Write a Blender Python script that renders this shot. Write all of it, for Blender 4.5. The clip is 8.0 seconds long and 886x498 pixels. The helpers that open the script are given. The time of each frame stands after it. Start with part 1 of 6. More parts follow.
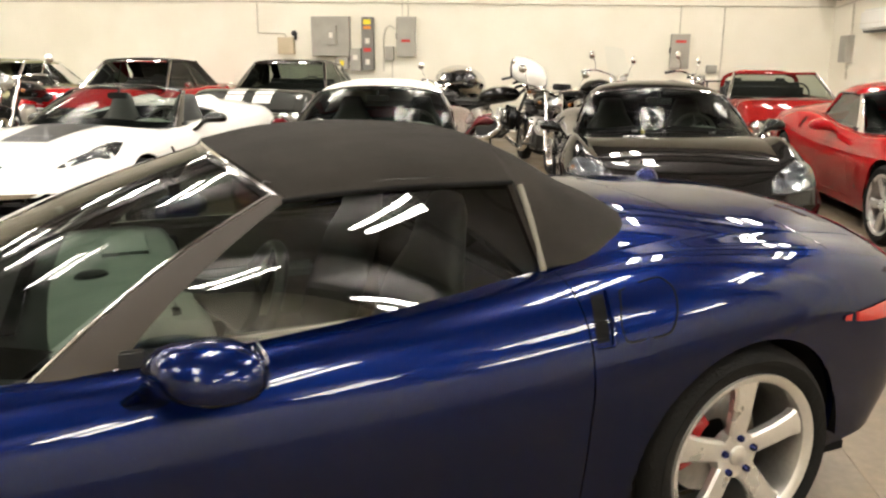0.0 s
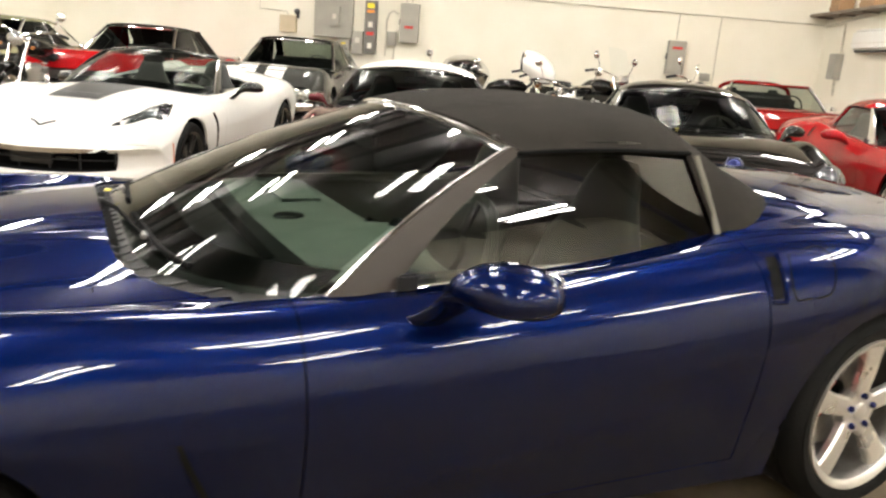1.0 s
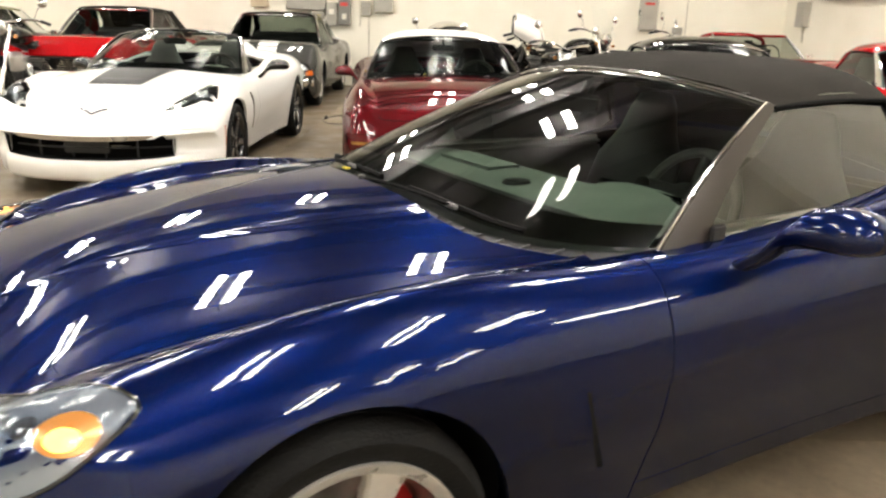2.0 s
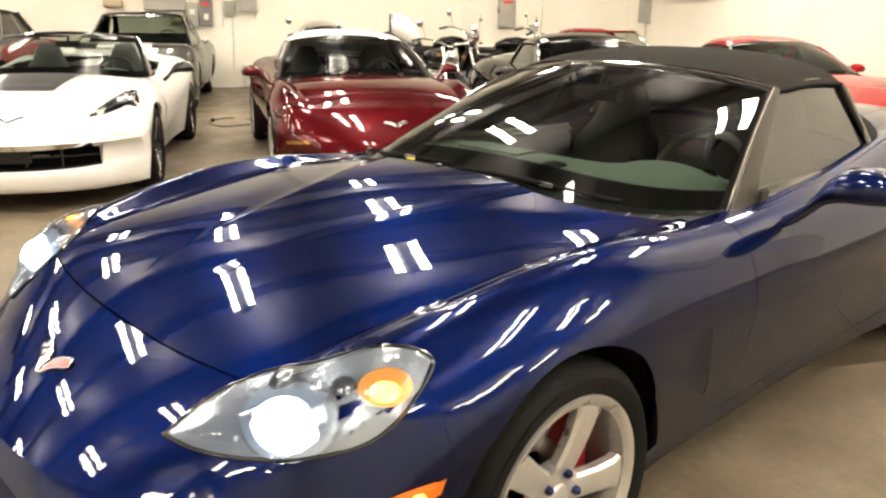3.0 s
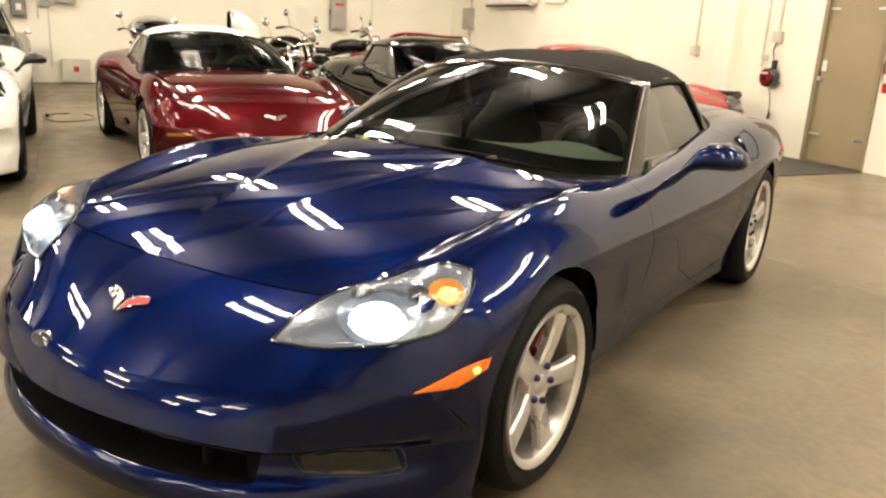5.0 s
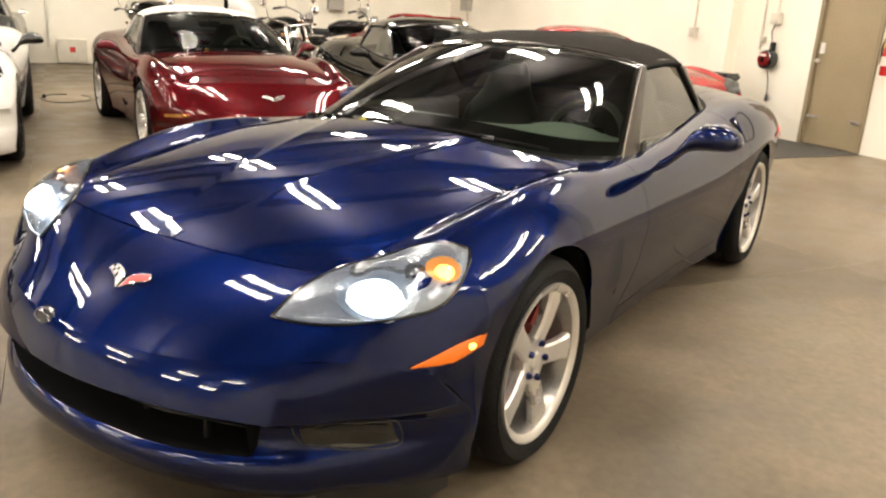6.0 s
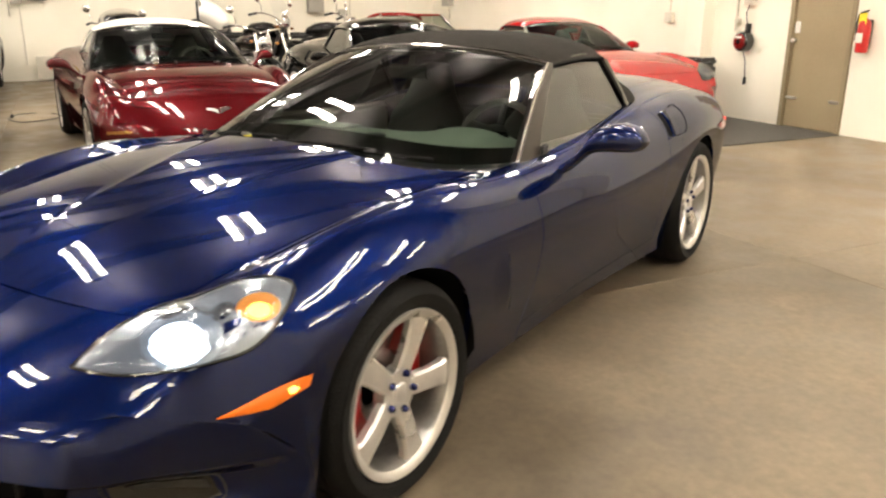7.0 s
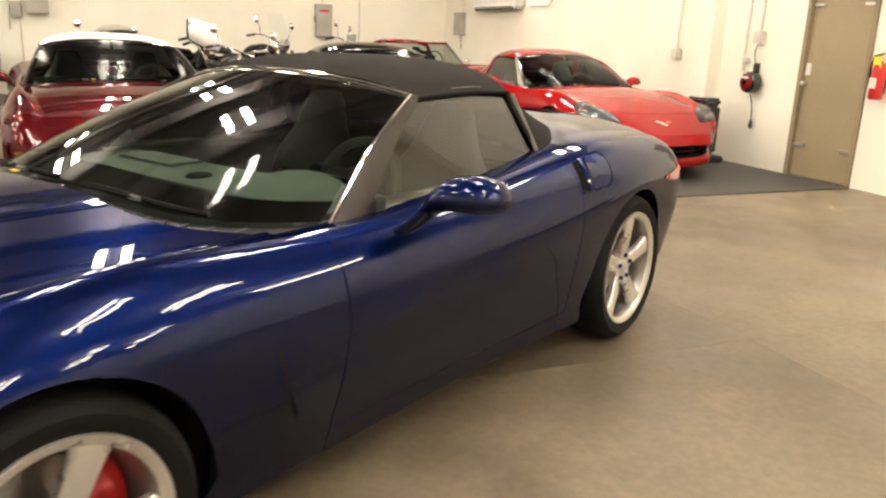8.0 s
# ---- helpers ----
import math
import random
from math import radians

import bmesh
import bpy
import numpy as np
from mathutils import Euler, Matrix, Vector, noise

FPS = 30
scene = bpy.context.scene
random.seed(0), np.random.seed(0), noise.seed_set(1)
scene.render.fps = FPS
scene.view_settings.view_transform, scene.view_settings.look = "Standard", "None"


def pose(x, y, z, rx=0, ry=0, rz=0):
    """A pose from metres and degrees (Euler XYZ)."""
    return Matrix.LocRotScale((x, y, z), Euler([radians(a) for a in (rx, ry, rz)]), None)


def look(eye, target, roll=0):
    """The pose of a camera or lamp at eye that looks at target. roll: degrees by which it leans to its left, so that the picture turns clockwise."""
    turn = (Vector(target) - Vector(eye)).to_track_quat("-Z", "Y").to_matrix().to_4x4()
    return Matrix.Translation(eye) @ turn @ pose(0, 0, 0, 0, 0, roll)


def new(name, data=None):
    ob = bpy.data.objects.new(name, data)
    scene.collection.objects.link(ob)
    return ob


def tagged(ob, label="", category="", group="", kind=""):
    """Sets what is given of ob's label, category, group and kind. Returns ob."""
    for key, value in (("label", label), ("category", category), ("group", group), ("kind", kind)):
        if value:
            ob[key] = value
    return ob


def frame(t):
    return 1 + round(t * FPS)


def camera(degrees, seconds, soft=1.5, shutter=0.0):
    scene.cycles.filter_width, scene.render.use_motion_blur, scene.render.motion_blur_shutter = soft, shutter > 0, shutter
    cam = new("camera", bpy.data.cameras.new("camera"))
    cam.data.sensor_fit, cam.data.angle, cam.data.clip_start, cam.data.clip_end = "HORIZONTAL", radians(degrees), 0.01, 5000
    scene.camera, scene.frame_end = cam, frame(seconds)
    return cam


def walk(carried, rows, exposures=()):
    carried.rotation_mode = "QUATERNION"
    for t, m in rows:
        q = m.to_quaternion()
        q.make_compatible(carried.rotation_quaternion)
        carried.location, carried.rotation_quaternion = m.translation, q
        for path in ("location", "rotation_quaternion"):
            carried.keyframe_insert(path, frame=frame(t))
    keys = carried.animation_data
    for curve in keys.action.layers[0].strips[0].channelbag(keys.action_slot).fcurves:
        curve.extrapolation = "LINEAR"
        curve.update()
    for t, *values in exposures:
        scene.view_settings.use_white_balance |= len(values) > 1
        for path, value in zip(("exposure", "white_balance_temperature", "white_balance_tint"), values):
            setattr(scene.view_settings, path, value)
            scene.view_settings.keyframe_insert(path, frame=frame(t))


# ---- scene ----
cam = camera(59.5, 8.0, soft=2.3, shutter=0.3)
PATH = [
    (0, (-0.28, -2.413, 1.468), (0.503, -0.635, 0.99), 0.2),
    (0.5, (-0.625, -2.428, 1.443), (0.23, -0.683, 0.97), 2.2),
    (1, (-0.986, -2.341, 1.382), (-0.104, -0.615, 0.89), 4.4),
    (1.5, (-1.411, -2.169, 1.354), (-0.531, -0.459, 0.806), 2.6),
    (3, (-2.575, -1.795, 1.343), (-1.264, -0.392, 0.784), 1.0),
    (3.5, (-2.821, -1.698, 1.302), (-1.419, -0.392, 0.73), 1.1),
    (4, (-3.046, -1.682, 1.299), (-1.517, -0.498, 0.789), 3.0),
    (4.5, (-3.232, -1.729, 1.319), (-1.617, -0.663, 0.816), 2.8),
    (6, (-3.32, -1.781, 1.317), (-1.707, -0.749, 0.738), 3.2),
    (6.5, (-3.21, -1.862, 1.338), (-1.609, -0.814, 0.753), 0.4),
    (7, (-2.922, -2.063, 1.364), (-1.331, -1.005, 0.772), 0.2),
    (7.5, (-2.463, -2.147, 1.338), (-0.88, -1.049, 0.803), 0.4),
    (8, (-1.974, -2.246, 1.338), (-0.414, -1.108, 0.814), 2.3),
]
walk(cam, [(t, look(eye, target, roll)) for t, eye, target, roll in PATH], [(0.0, .08, 6150, 10), (1.5, .10, 5950, 10), (3.0, .28, 6450, 10), (4.0, .20, 6800, 10), (4.7, .06, 6850, 10), (5.8, .06, 6400, 12), (7.0, .10, 6450, 12), (8.0, .05, 6600, 11)])

import mathutils.bvhtree

# ---- light ----
world = bpy.data.worlds.new("world")
scene.world = world
world.use_nodes = True
world.node_tree.nodes["Background"].inputs[0].default_value = (0.9, 0.85, 0.75, 1)
world.node_tree.nodes["Background"].inputs[1].default_value = 0.005
scene.view_settings.exposure = 0.0

# the room's own axes: "north" runs along the wall with the door, "west" away from it
TH = radians(59)
NORTH, WEST = Vector((math.cos(TH), math.sin(TH), 0)), Vector((-math.sin(TH), math.cos(TH), 0))
NORTH_WALL, EAST_WALL, WEST_WALL, SOUTH_WALL, CEIL = 14.0, -6.45, 15.0, -7.1, 5.2
TURN = math.degrees(TH)


def room(a, b, z=0.0):
    """A place a metres north and b metres west."""
    p = NORTH * a + WEST * b
    return Vector((p.x, p.y, z))


def room_pose(a, b, z=0.0, turn=0.0):
    p = room(a, b, z)
    return pose(p.x, p.y, p.z, 0, 0, TURN + turn)


# ---- materials ----
def nodes_of(name):
    m = bpy.data.materials.new(name)
    m.use_nodes = True
    nt = m.node_tree
    return m, nt, nt.nodes["Principled BSDF"]


def mottled(name, c1, c2, rough=0.5, scale=6.0, fine=60.0, bump=0.0, metal=0.0, coat=0.0, rough2=None, spec=0.5):
    """Two-scale variation of colour and gloss, with a fine relief."""
    m, nt, b = nodes_of(name)
    tc = nt.nodes.new("ShaderNodeTexCoord")
    n1, n2 = nt.nodes.new("ShaderNodeTexNoise"), nt.nodes.new("ShaderNodeTexNoise")
    n1.inputs["Scale"].default_value, n2.inputs["Scale"].default_value = scale, fine
    n1.inputs["Detail"].default_value, n2.inputs["Detail"].default_value = 5, 3
    for n in (n1, n2):
        nt.links.new(tc.outputs["Object"], n.inputs["Vector"])
    mix = nt.nodes.new("ShaderNodeMath")
    mix.operation = "MULTIPLY_ADD"
    nt.links.new(n2.outputs["Fac"], mix.inputs[0])
    mix.inputs[1].default_value = 0.35
    nt.links.new(n1.outputs["Fac"], mix.inputs[2])
    ramp = nt.nodes.new("ShaderNodeValToRGB")
    ramp.color_ramp.elements[0].position, ramp.color_ramp.elements[1].position = 0.45, 0.9
    ramp.color_ramp.elements[0].color, ramp.color_ramp.elements[1].color = (*c1, 1), (*c2, 1)
    nt.links.new(mix.outputs[0], ramp.inputs[0])
    nt.links.new(ramp.outputs[0], b.inputs["Base Color"])
    rr = nt.nodes.new("ShaderNodeMapRange")
    rr.inputs[3].default_value, rr.inputs[4].default_value = rough, rough if rough2 is None else rough2
    nt.links.new(n1.outputs["Fac"], rr.inputs[0])
    nt.links.new(rr.outputs[0], b.inputs["Roughness"])
    b.inputs["Metallic"].default_value = metal
    b.inputs["Coat Weight"].default_value = coat
    b.inputs["Coat Roughness"].default_value = 0.03
    b.inputs["Specular IOR Level"].default_value = spec
    if bump:
        bp = nt.nodes.new("ShaderNodeBump")
        bp.inputs["Strength"].default_value, bp.inputs["Distance"].default_value = bump, 0.01
        nt.links.new(n2.outputs["Fac"], bp.inputs["Height"])
        nt.links.new(bp.outputs[0], b.inputs["Normal"])
    return m


def car_paint(name, c, flake=(0.0, 0.0, 0.0), rough=0.38, solid=0.5, ior=1.45):
    """Base coat (part solid colour, part metal flake) under a mirror-clear coat with a faint orange-peel."""
    m, nt, b = nodes_of(name)
    nt.nodes.remove(b)
    tc, n, peel = nt.nodes.new("ShaderNodeTexCoord"), nt.nodes.new("ShaderNodeTexNoise"), nt.nodes.new("ShaderNodeTexNoise")
    n.inputs["Scale"].default_value, n.inputs["Detail"].default_value = 900, 2
    peel.inputs["Scale"].default_value = 45
    nt.links.new(tc.outputs["Object"], n.inputs["Vector"])
    nt.links.new(tc.outputs["Object"], peel.inputs["Vector"])
    mix = nt.nodes.new("ShaderNodeMix")
    mix.data_type = "RGBA"
    mix.inputs[6].default_value, mix.inputs[7].default_value = (*c, 1), (*(x + y for x, y in zip(c, flake)), 1)
    nt.links.new(n.outputs["Fac"], mix.inputs[0])
    dif, glo, coat = nt.nodes.new("ShaderNodeBsdfDiffuse"), nt.nodes.new("ShaderNodeBsdfGlossy"), nt.nodes.new("ShaderNodeBsdfGlossy")
    glo.inputs["Roughness"].default_value, coat.inputs["Roughness"].default_value = rough, 0.015
    nt.links.new(mix.outputs[2], dif.inputs[0])
    nt.links.new(mix.outputs[2], glo.inputs[0])
    base, top, fr = nt.nodes.new("ShaderNodeMixShader"), nt.nodes.new("ShaderNodeMixShader"), nt.nodes.new("ShaderNodeFresnel")
    base.inputs[0].default_value = 1 - solid
    fr.inputs[0].default_value = ior
    bp = nt.nodes.new("ShaderNodeBump")
    bp.inputs["Strength"].default_value, bp.inputs["Distance"].default_value = 0.03, 0.002
    nt.links.new(peel.outputs["Fac"], bp.inputs["Height"])
    nt.links.new(bp.outputs[0], coat.inputs["Normal"])
    nt.links.new(dif.outputs[0], base.inputs[1])
    nt.links.new(glo.outputs[0], base.inputs[2])
    nt.links.new(fr.outputs[0], top.inputs[0])
    nt.links.new(base.outputs[0], top.inputs[1])
    nt.links.new(coat.outputs[0], top.inputs[2])
    nt.links.new(top.outputs[0], nt.nodes["Material Output"].inputs[0])
    return m


def plain(name, c, rough=0.5, metal=0.0, coat=0.0, emit=0.0, spec=0.5, glow=None):
    m, nt, b = nodes_of(name)
    b.inputs["Base Color"].default_value = (*c, 1)
    b.inputs["Roughness"].default_value, b.inputs["Metallic"].default_value = rough, metal
    b.inputs["Coat Weight"].default_value = coat
    b.inputs["Specular IOR Level"].default_value = spec
    if emit:
        b.inputs["Emission Color"].default_value = (*(glow or c), 1)
        b.inputs["Emission Strength"].default_value = emit
    return m


def glass(name, tint, rough=0.0, ior=1.55):
    """Thin car glass: clear, tinted, with a mirror gloss by its index."""
    m, nt, b = nodes_of(name)
    nt.nodes.remove(b)
    out = nt.nodes["Material Output"]
    t, g, mx, fr = (nt.nodes.new(k) for k in ("ShaderNodeBsdfTransparent", "ShaderNodeBsdfGlossy", "ShaderNodeMixShader", "ShaderNodeFresnel"))
    t.inputs[0].default_value = (*tint, 1)
    g.inputs["Roughness"].default_value = rough
    fr.inputs[0].default_value = ior
    nt.links.new(fr.outputs[0], mx.inputs[0])
    nt.links.new(t.outputs[0], mx.inputs[1])
    nt.links.new(g.outputs[0], mx.inputs[2])
    nt.links.new(mx.outputs[0], out.inputs[0])
    return m


BLUE = car_paint("blue_paint", (0.0005, 0.003, 0.027), (0.0008, 0.006, 0.045), 0.35, 0.08, 1.45)
WHITE = car_paint("white_paint", (0.80, 0.79, 0.76), (0.03, 0.03, 0.03), 0.4, 1.0)
MAROON = car_paint("maroon_paint", (0.050, 0.002, 0.0035), (0.055, 0.0025, 0.004), 0.36, 0.35)
BLACKP = car_paint("black_paint", (0.004, 0.0035, 0.003), (0.002, 0.002, 0.002), 0.4, 1.0)
RED = car_paint("red_paint", (0.30, 0.006, 0.008), (0.03, 0.0, 0.0), 0.4, 0.9)
DARKRED = car_paint("dark_red_paint", (0.17, 0.009, 0.008), (0.04, 0.0, 0.0), 0.4, 0.8)
GREYP = car_paint("charcoal_paint", (0.035, 0.035, 0.032), (0.02, 0.02, 0.02), 0.4, 0.6)
GREENP = car_paint("pale_green_paint", (0.26, 0.26, 0.15), (0.03, 0.03, 0.02), 0.4, 0.9)
STRIPE = car_paint("white_stripe", (0.75, 0.74, 0.7), (0.02, 0.02, 0.02), 0.4, 1.0)
RUBBER = mottled("tyre_rubber", (0.003, 0.003, 0.003), (0.0075, 0.007, 0.0065), 0.6, 20, 150, 0.4, rough2=0.85, spec=0.2)
TRIM = mottled("black_trim", (0.010, 0.010, 0.010), (0.022, 0.022, 0.022), 0.45, 12, 200, 0.15)
GLOSSBLK = plain("gloss_black", (0.008, 0.008, 0.008), 0.12, coat=0.5)
SHELL = plain("inner_black", (0.006, 0.006, 0.006), 0.9, spec=0.1)
CLOTH = mottled("black_canvas", (0.016, 0.0138, 0.012), (0.030, 0.0262, 0.023), 0.85, 5, 420, 0.4, rough2=0.95, spec=0.1)
CLOTHW = mottled("white_canvas", (0.62, 0.6, 0.54), (0.75, 0.73, 0.68), 0.8, 5, 500, 0.3)
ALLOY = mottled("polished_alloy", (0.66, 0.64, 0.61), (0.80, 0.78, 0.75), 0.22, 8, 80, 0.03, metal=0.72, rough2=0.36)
# darker alloy for the barrel behind the spokes
BARREL = mottled("dark_barrel", (0.24, 0.23, 0.215), (0.36, 0.345, 0.325), 0.32, 10, 80, 0.05, metal=0.8)
BLACKALLOY = plain("black_alloy", (0.01, 0.01, 0.01), 0.2, coat=0.6)
CHROME = plain("chrome", (0.85, 0.84, 0.82), 0.07, 1.0)
DISC = mottled("brake_disc", (0.30, 0.29, 0.28), (0.5, 0.48, 0.46), 0.3, 10, 90, 0.1, metal=1.0)
CALIPER = plain("red_caliper", (0.36, 0.010, 0.010), 0.35, coat=0.4)
NUTBLUE = plain("blue_anodised", (0.012, 0.016, 0.085), 0.25, 0.6)
PILLAR = plain("pillar_paint", (0.034, 0.027, 0.022), 0.34, 0.2, spec=0.35)
GLASS = glass("windscreen_glass", (0.46, 0.52, 0.47), 0.0, 1.38)
SIDEGLASS = glass("side_glass", (0.46, 0.50, 0.46), 0.0, 1.85)
SEATM = mottled("dark_leather", (0.018, 0.019, 0.017), (0.032, 0.033, 0.03), 0.5, 10, 300, 0.08)
LINING = mottled("pale_lining", (0.24, 0.232, 0.195), (0.30, 0.29, 0.245), 0.6, 5, 40, 0.02)
FLAGWHITE = mottled("checker_flag", (0.62, 0.62, 0.60), (0.75, 0.75, 0.73), 0.3, 60, 90, 0)
RIMLEATHER = plain("wheel_leather", (0.09, 0.088, 0.08), 0.28)
YELLOWTAG = plain("yellow_tag", (0.7, 0.6, 0.05), 0.6)
STEELISH = plain("wiper_clip", (0.25, 0.25, 0.25), 0.3, 0.8)
LENS = glass("lamp_lens", (0.95, 0.97, 0.98))
ROWGLASS = glass("row_car_glass", (0.42, 0.46, 0.42), 0.12, 1.12)
CLEARGLASS = glass("clear_car_glass", (0.80, 0.83, 0.80), 0.0, 1.3)
DASH = mottled("grey_dash", (0.30, 0.345, 0.30), (0.38, 0.42, 0.37), 0.7, 8, 400, 0.15)
AMBER = plain("amber_lens", (0.70, 0.14, 0.012), 0.2, coat=0.8)
AMBERGLOW = plain("lit_marker", (0.6, 0.12, 0.01), 0.35, emit=0.22, glow=(1.0, 0.22, 0.012), spec=0.25)
AMBERDIM = plain("amber_reflector", (0.55, 0.24, 0.07), 0.25, 0.7)
AMBERLIT = plain("amber_lit", (1.0, 0.30, 0.03), 0.3, emit=6.0, glow=(1.0, 0.42, 0.07))
REDLENS = plain("red_lens", (0.45, 0.02, 0.015), 0.2, coat=0.8)
REDLIT = plain("red_lit", (1.0, 0.05, 0.04), 0.3, emit=4.0)
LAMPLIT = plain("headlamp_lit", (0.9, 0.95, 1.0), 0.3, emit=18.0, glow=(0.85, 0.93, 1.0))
# bowls emit by themselves: bulb light on the reflectors put in as emission
BOWLGLOWDIM = plain("bowl_glow_dim", (0.5, 0.55, 0.62), 0.25, 0.85, emit=0.10, glow=(0.66, 0.80, 1.0))
BOWLGLOW = plain("lit_bowl", (0.6, 0.65, 0.72), 0.25, 0.6, emit=6.0, glow=(0.74, 0.86, 1.0))
AMBERBOWLGLOW = plain("amber_bowl_glow", (0.40, 0.20, 0.09), 0.3, 0.8, emit=0.7, glow=(1.0, 0.36, 0.05))
REFLECT = plain("lamp_reflector", (0.55, 0.57, 0.60), 0.18, 0.9)
BUCKET = plain("lamp_bucket", (0.24, 0.25, 0.275), 0.25, 0.85)
# bulb light on the bucket put in as faint emission
BUCKETGLOW = plain("lamp_bucket_glow", (0.34, 0.36, 0.39), 0.25, 0.8, emit=0.07, glow=(0.7, 0.82, 1.0))


# ---- mesh helpers ----
BVHTree = mathutils.bvhtree.BVHTree


def part(name, bm, material, parent=None, label="", smooth=True, angle=40):
    me = bpy.data.meshes.new(name)
    bm.normal_update()
    if smooth:
        for f in bm.faces:
            f.smooth = True
        lim = radians(angle)
        for e in bm.edges:
            if len(e.link_faces) == 2 and e.calc_face_angle(0) > lim:
                e.smooth = False
    bm.to_mesh(me)
    bm.free()
    me.materials.append(material)
    ob = new(name, me)
    if parent is not None:
        ob.parent = parent
    if label:
        ob["label"] = label
    return ob


def grid_bm(rows, closed=False, bm=None):
    """A sheet through rows of points; closed joins the last column to the first."""
    bm = bm or bmesh.new()
    vs = [[bm.verts.new(p) for p in r] for r in rows]
    n = len(rows[0])
    for i in range(len(rows) - 1):
        for j in range(n if closed else n - 1):
            k = (j + 1) % n
            try:
                bm.faces.new((vs[i][j], vs[i][k], vs[i + 1][k], vs[i + 1][j]))
            except ValueError:
                pass
    return bm


def outward(bm, c=(0.2, 0.0, 0.5)):
    """Turns a sheet's faces away from the middle of its thing."""
    bm.normal_update()
    if sum(f.normal.dot(f.calc_center_median() - Vector(c)) * f.calc_area() for f in bm.faces) < 0:
        bmesh.ops.reverse_faces(bm, faces=bm.faces[:])
    return bm


def thicken(bm, t):
    """Gives a sheet thickness t against its normals."""
    bm.normal_update()
    bmesh.ops.solidify(bm, geom=bm.faces[:], thickness=t)
    return bm


def box_bm(sx, sy, sz, at=(0, 0, 0), bevel=0.0, seg=2, bm=None, m=None):
    b = bmesh.new()
    bmesh.ops.create_cube(b, size=1)
    bmesh.ops.scale(b, vec=(sx, sy, sz), verts=b.verts)
    if bevel:
        bmesh.ops.bevel(b, geom=b.edges[:], offset=bevel, segments=seg, affect="EDGES")
    if m is not None:
        bmesh.ops.transform(b, matrix=m, verts=b.verts)
    bmesh.ops.translate(b, vec=at, verts=b.verts)
    if bm is None:
        return b
    me = bpy.data.meshes.new("tmp")
    b.to_mesh(me)
    b.free()
    bm.from_mesh(me)
    bpy.data.meshes.remove(me)
    return bm


def join_bm(bm, other):
    me = bpy.data.meshes.new("tmp")
    other.to_mesh(me)
    other.free()
    bm.from_mesh(me)
    bpy.data.meshes.remove(me)
    return bm


def lathe_bm(profile, n=48, axis="y", at=(0, 0, 0)):
    """Turns (radius, along) pairs about an axis."""
    rows = []
    for r, h in profile:
        row = []
        for i in range(n):
            a = 2 * math.pi * i / n
            c, s = r * math.cos(a), r * math.sin(a)
            p = {"y": (c, h, s), "x": (h, c, s), "z": (c, s, h)}[axis]
            row.append((p[0] + at[0], p[1] + at[1], p[2] + at[2]))
        rows.append(row)
    bm = grid_bm(rows, closed=True)
    bmesh.ops.recalc_face_normals(bm, faces=bm.faces[:])
    return bm


def tube_bm(points, radius, n=10, bm=None, taper=None):
    """A round bar along points."""
    pts = [Vector(p) for p in points]
    rows, up = [], Vector((0, 0, 1))
    for i, p in enumerate(pts):
        d = (pts[min(i + 1, len(pts) - 1)] - pts[max(i - 1, 0)]).normalized()
        s = d.cross(up)
        s = s.normalized() if s.length > 1e-3 else Vector((1, 0, 0))
        t = s.cross(d).normalized()
        r = radius * (taper[i] if taper else 1.0)
        rows.append([p + (s * math.cos(2 * math.pi * k / n) + t * math.sin(2 * math.pi * k / n)) * r for k in range(n)])
    b = grid_bm(rows, closed=True)
    for row in (0, -1):
        b.verts.ensure_lookup_table()
        vs = b.verts[:n] if row == 0 else b.verts[-n:]
        b.faces.new(vs)
    bmesh.ops.recalc_face_normals(b, faces=b.faces[:])
    return b if bm is None else join_bm(bm, b)


def spline(pts, n):
    """Points on a smooth curve through pts: n steps for each stretch."""
    P = np.array(pts, float)
    d = np.maximum(np.linalg.norm(np.diff(P, axis=0), axis=1) ** 0.7, 1e-4)
    t = np.concatenate([[0], np.cumsum(d)])
    tq = np.concatenate([np.linspace(t[i], t[i + 1], n, endpoint=False) for i in range(len(t) - 1)] + [[t[-1]]])
    return hermite(t, P, tq)


def hermite(t, P, tq):
    """Cubic curve through P at the parameters t, sampled at tq."""
    t, P = np.asarray(t, float), np.asarray(P, float)
    flat = P.reshape(len(t), -1)
    s = np.diff(flat, axis=0) / np.diff(t)[:, None]
    m = np.empty_like(flat)
    m[0], m[-1] = s[0], s[-1]
    w = np.diff(t)
    m[1:-1] = (s[:-1] * w[1:, None] + s[1:] * w[:-1, None]) / (w[1:] + w[:-1])[:, None]
    i = np.clip(np.searchsorted(t, tq, side="right") - 1, 0, len(t) - 2)
    h = (t[i + 1] - t[i])[:, None]
    x = ((tq - t[i])[:, None]) / h
    out = (2 * x**3 - 3 * x**2 + 1) * flat[i] + (x**3 - 2 * x**2 + x) * h * m[i] + (3 * x**2 - 2 * x**3) * flat[i + 1] + (x**3 - x**2) * h * m[i + 1]
    return out.reshape((len(tq),) + P.shape[1:])


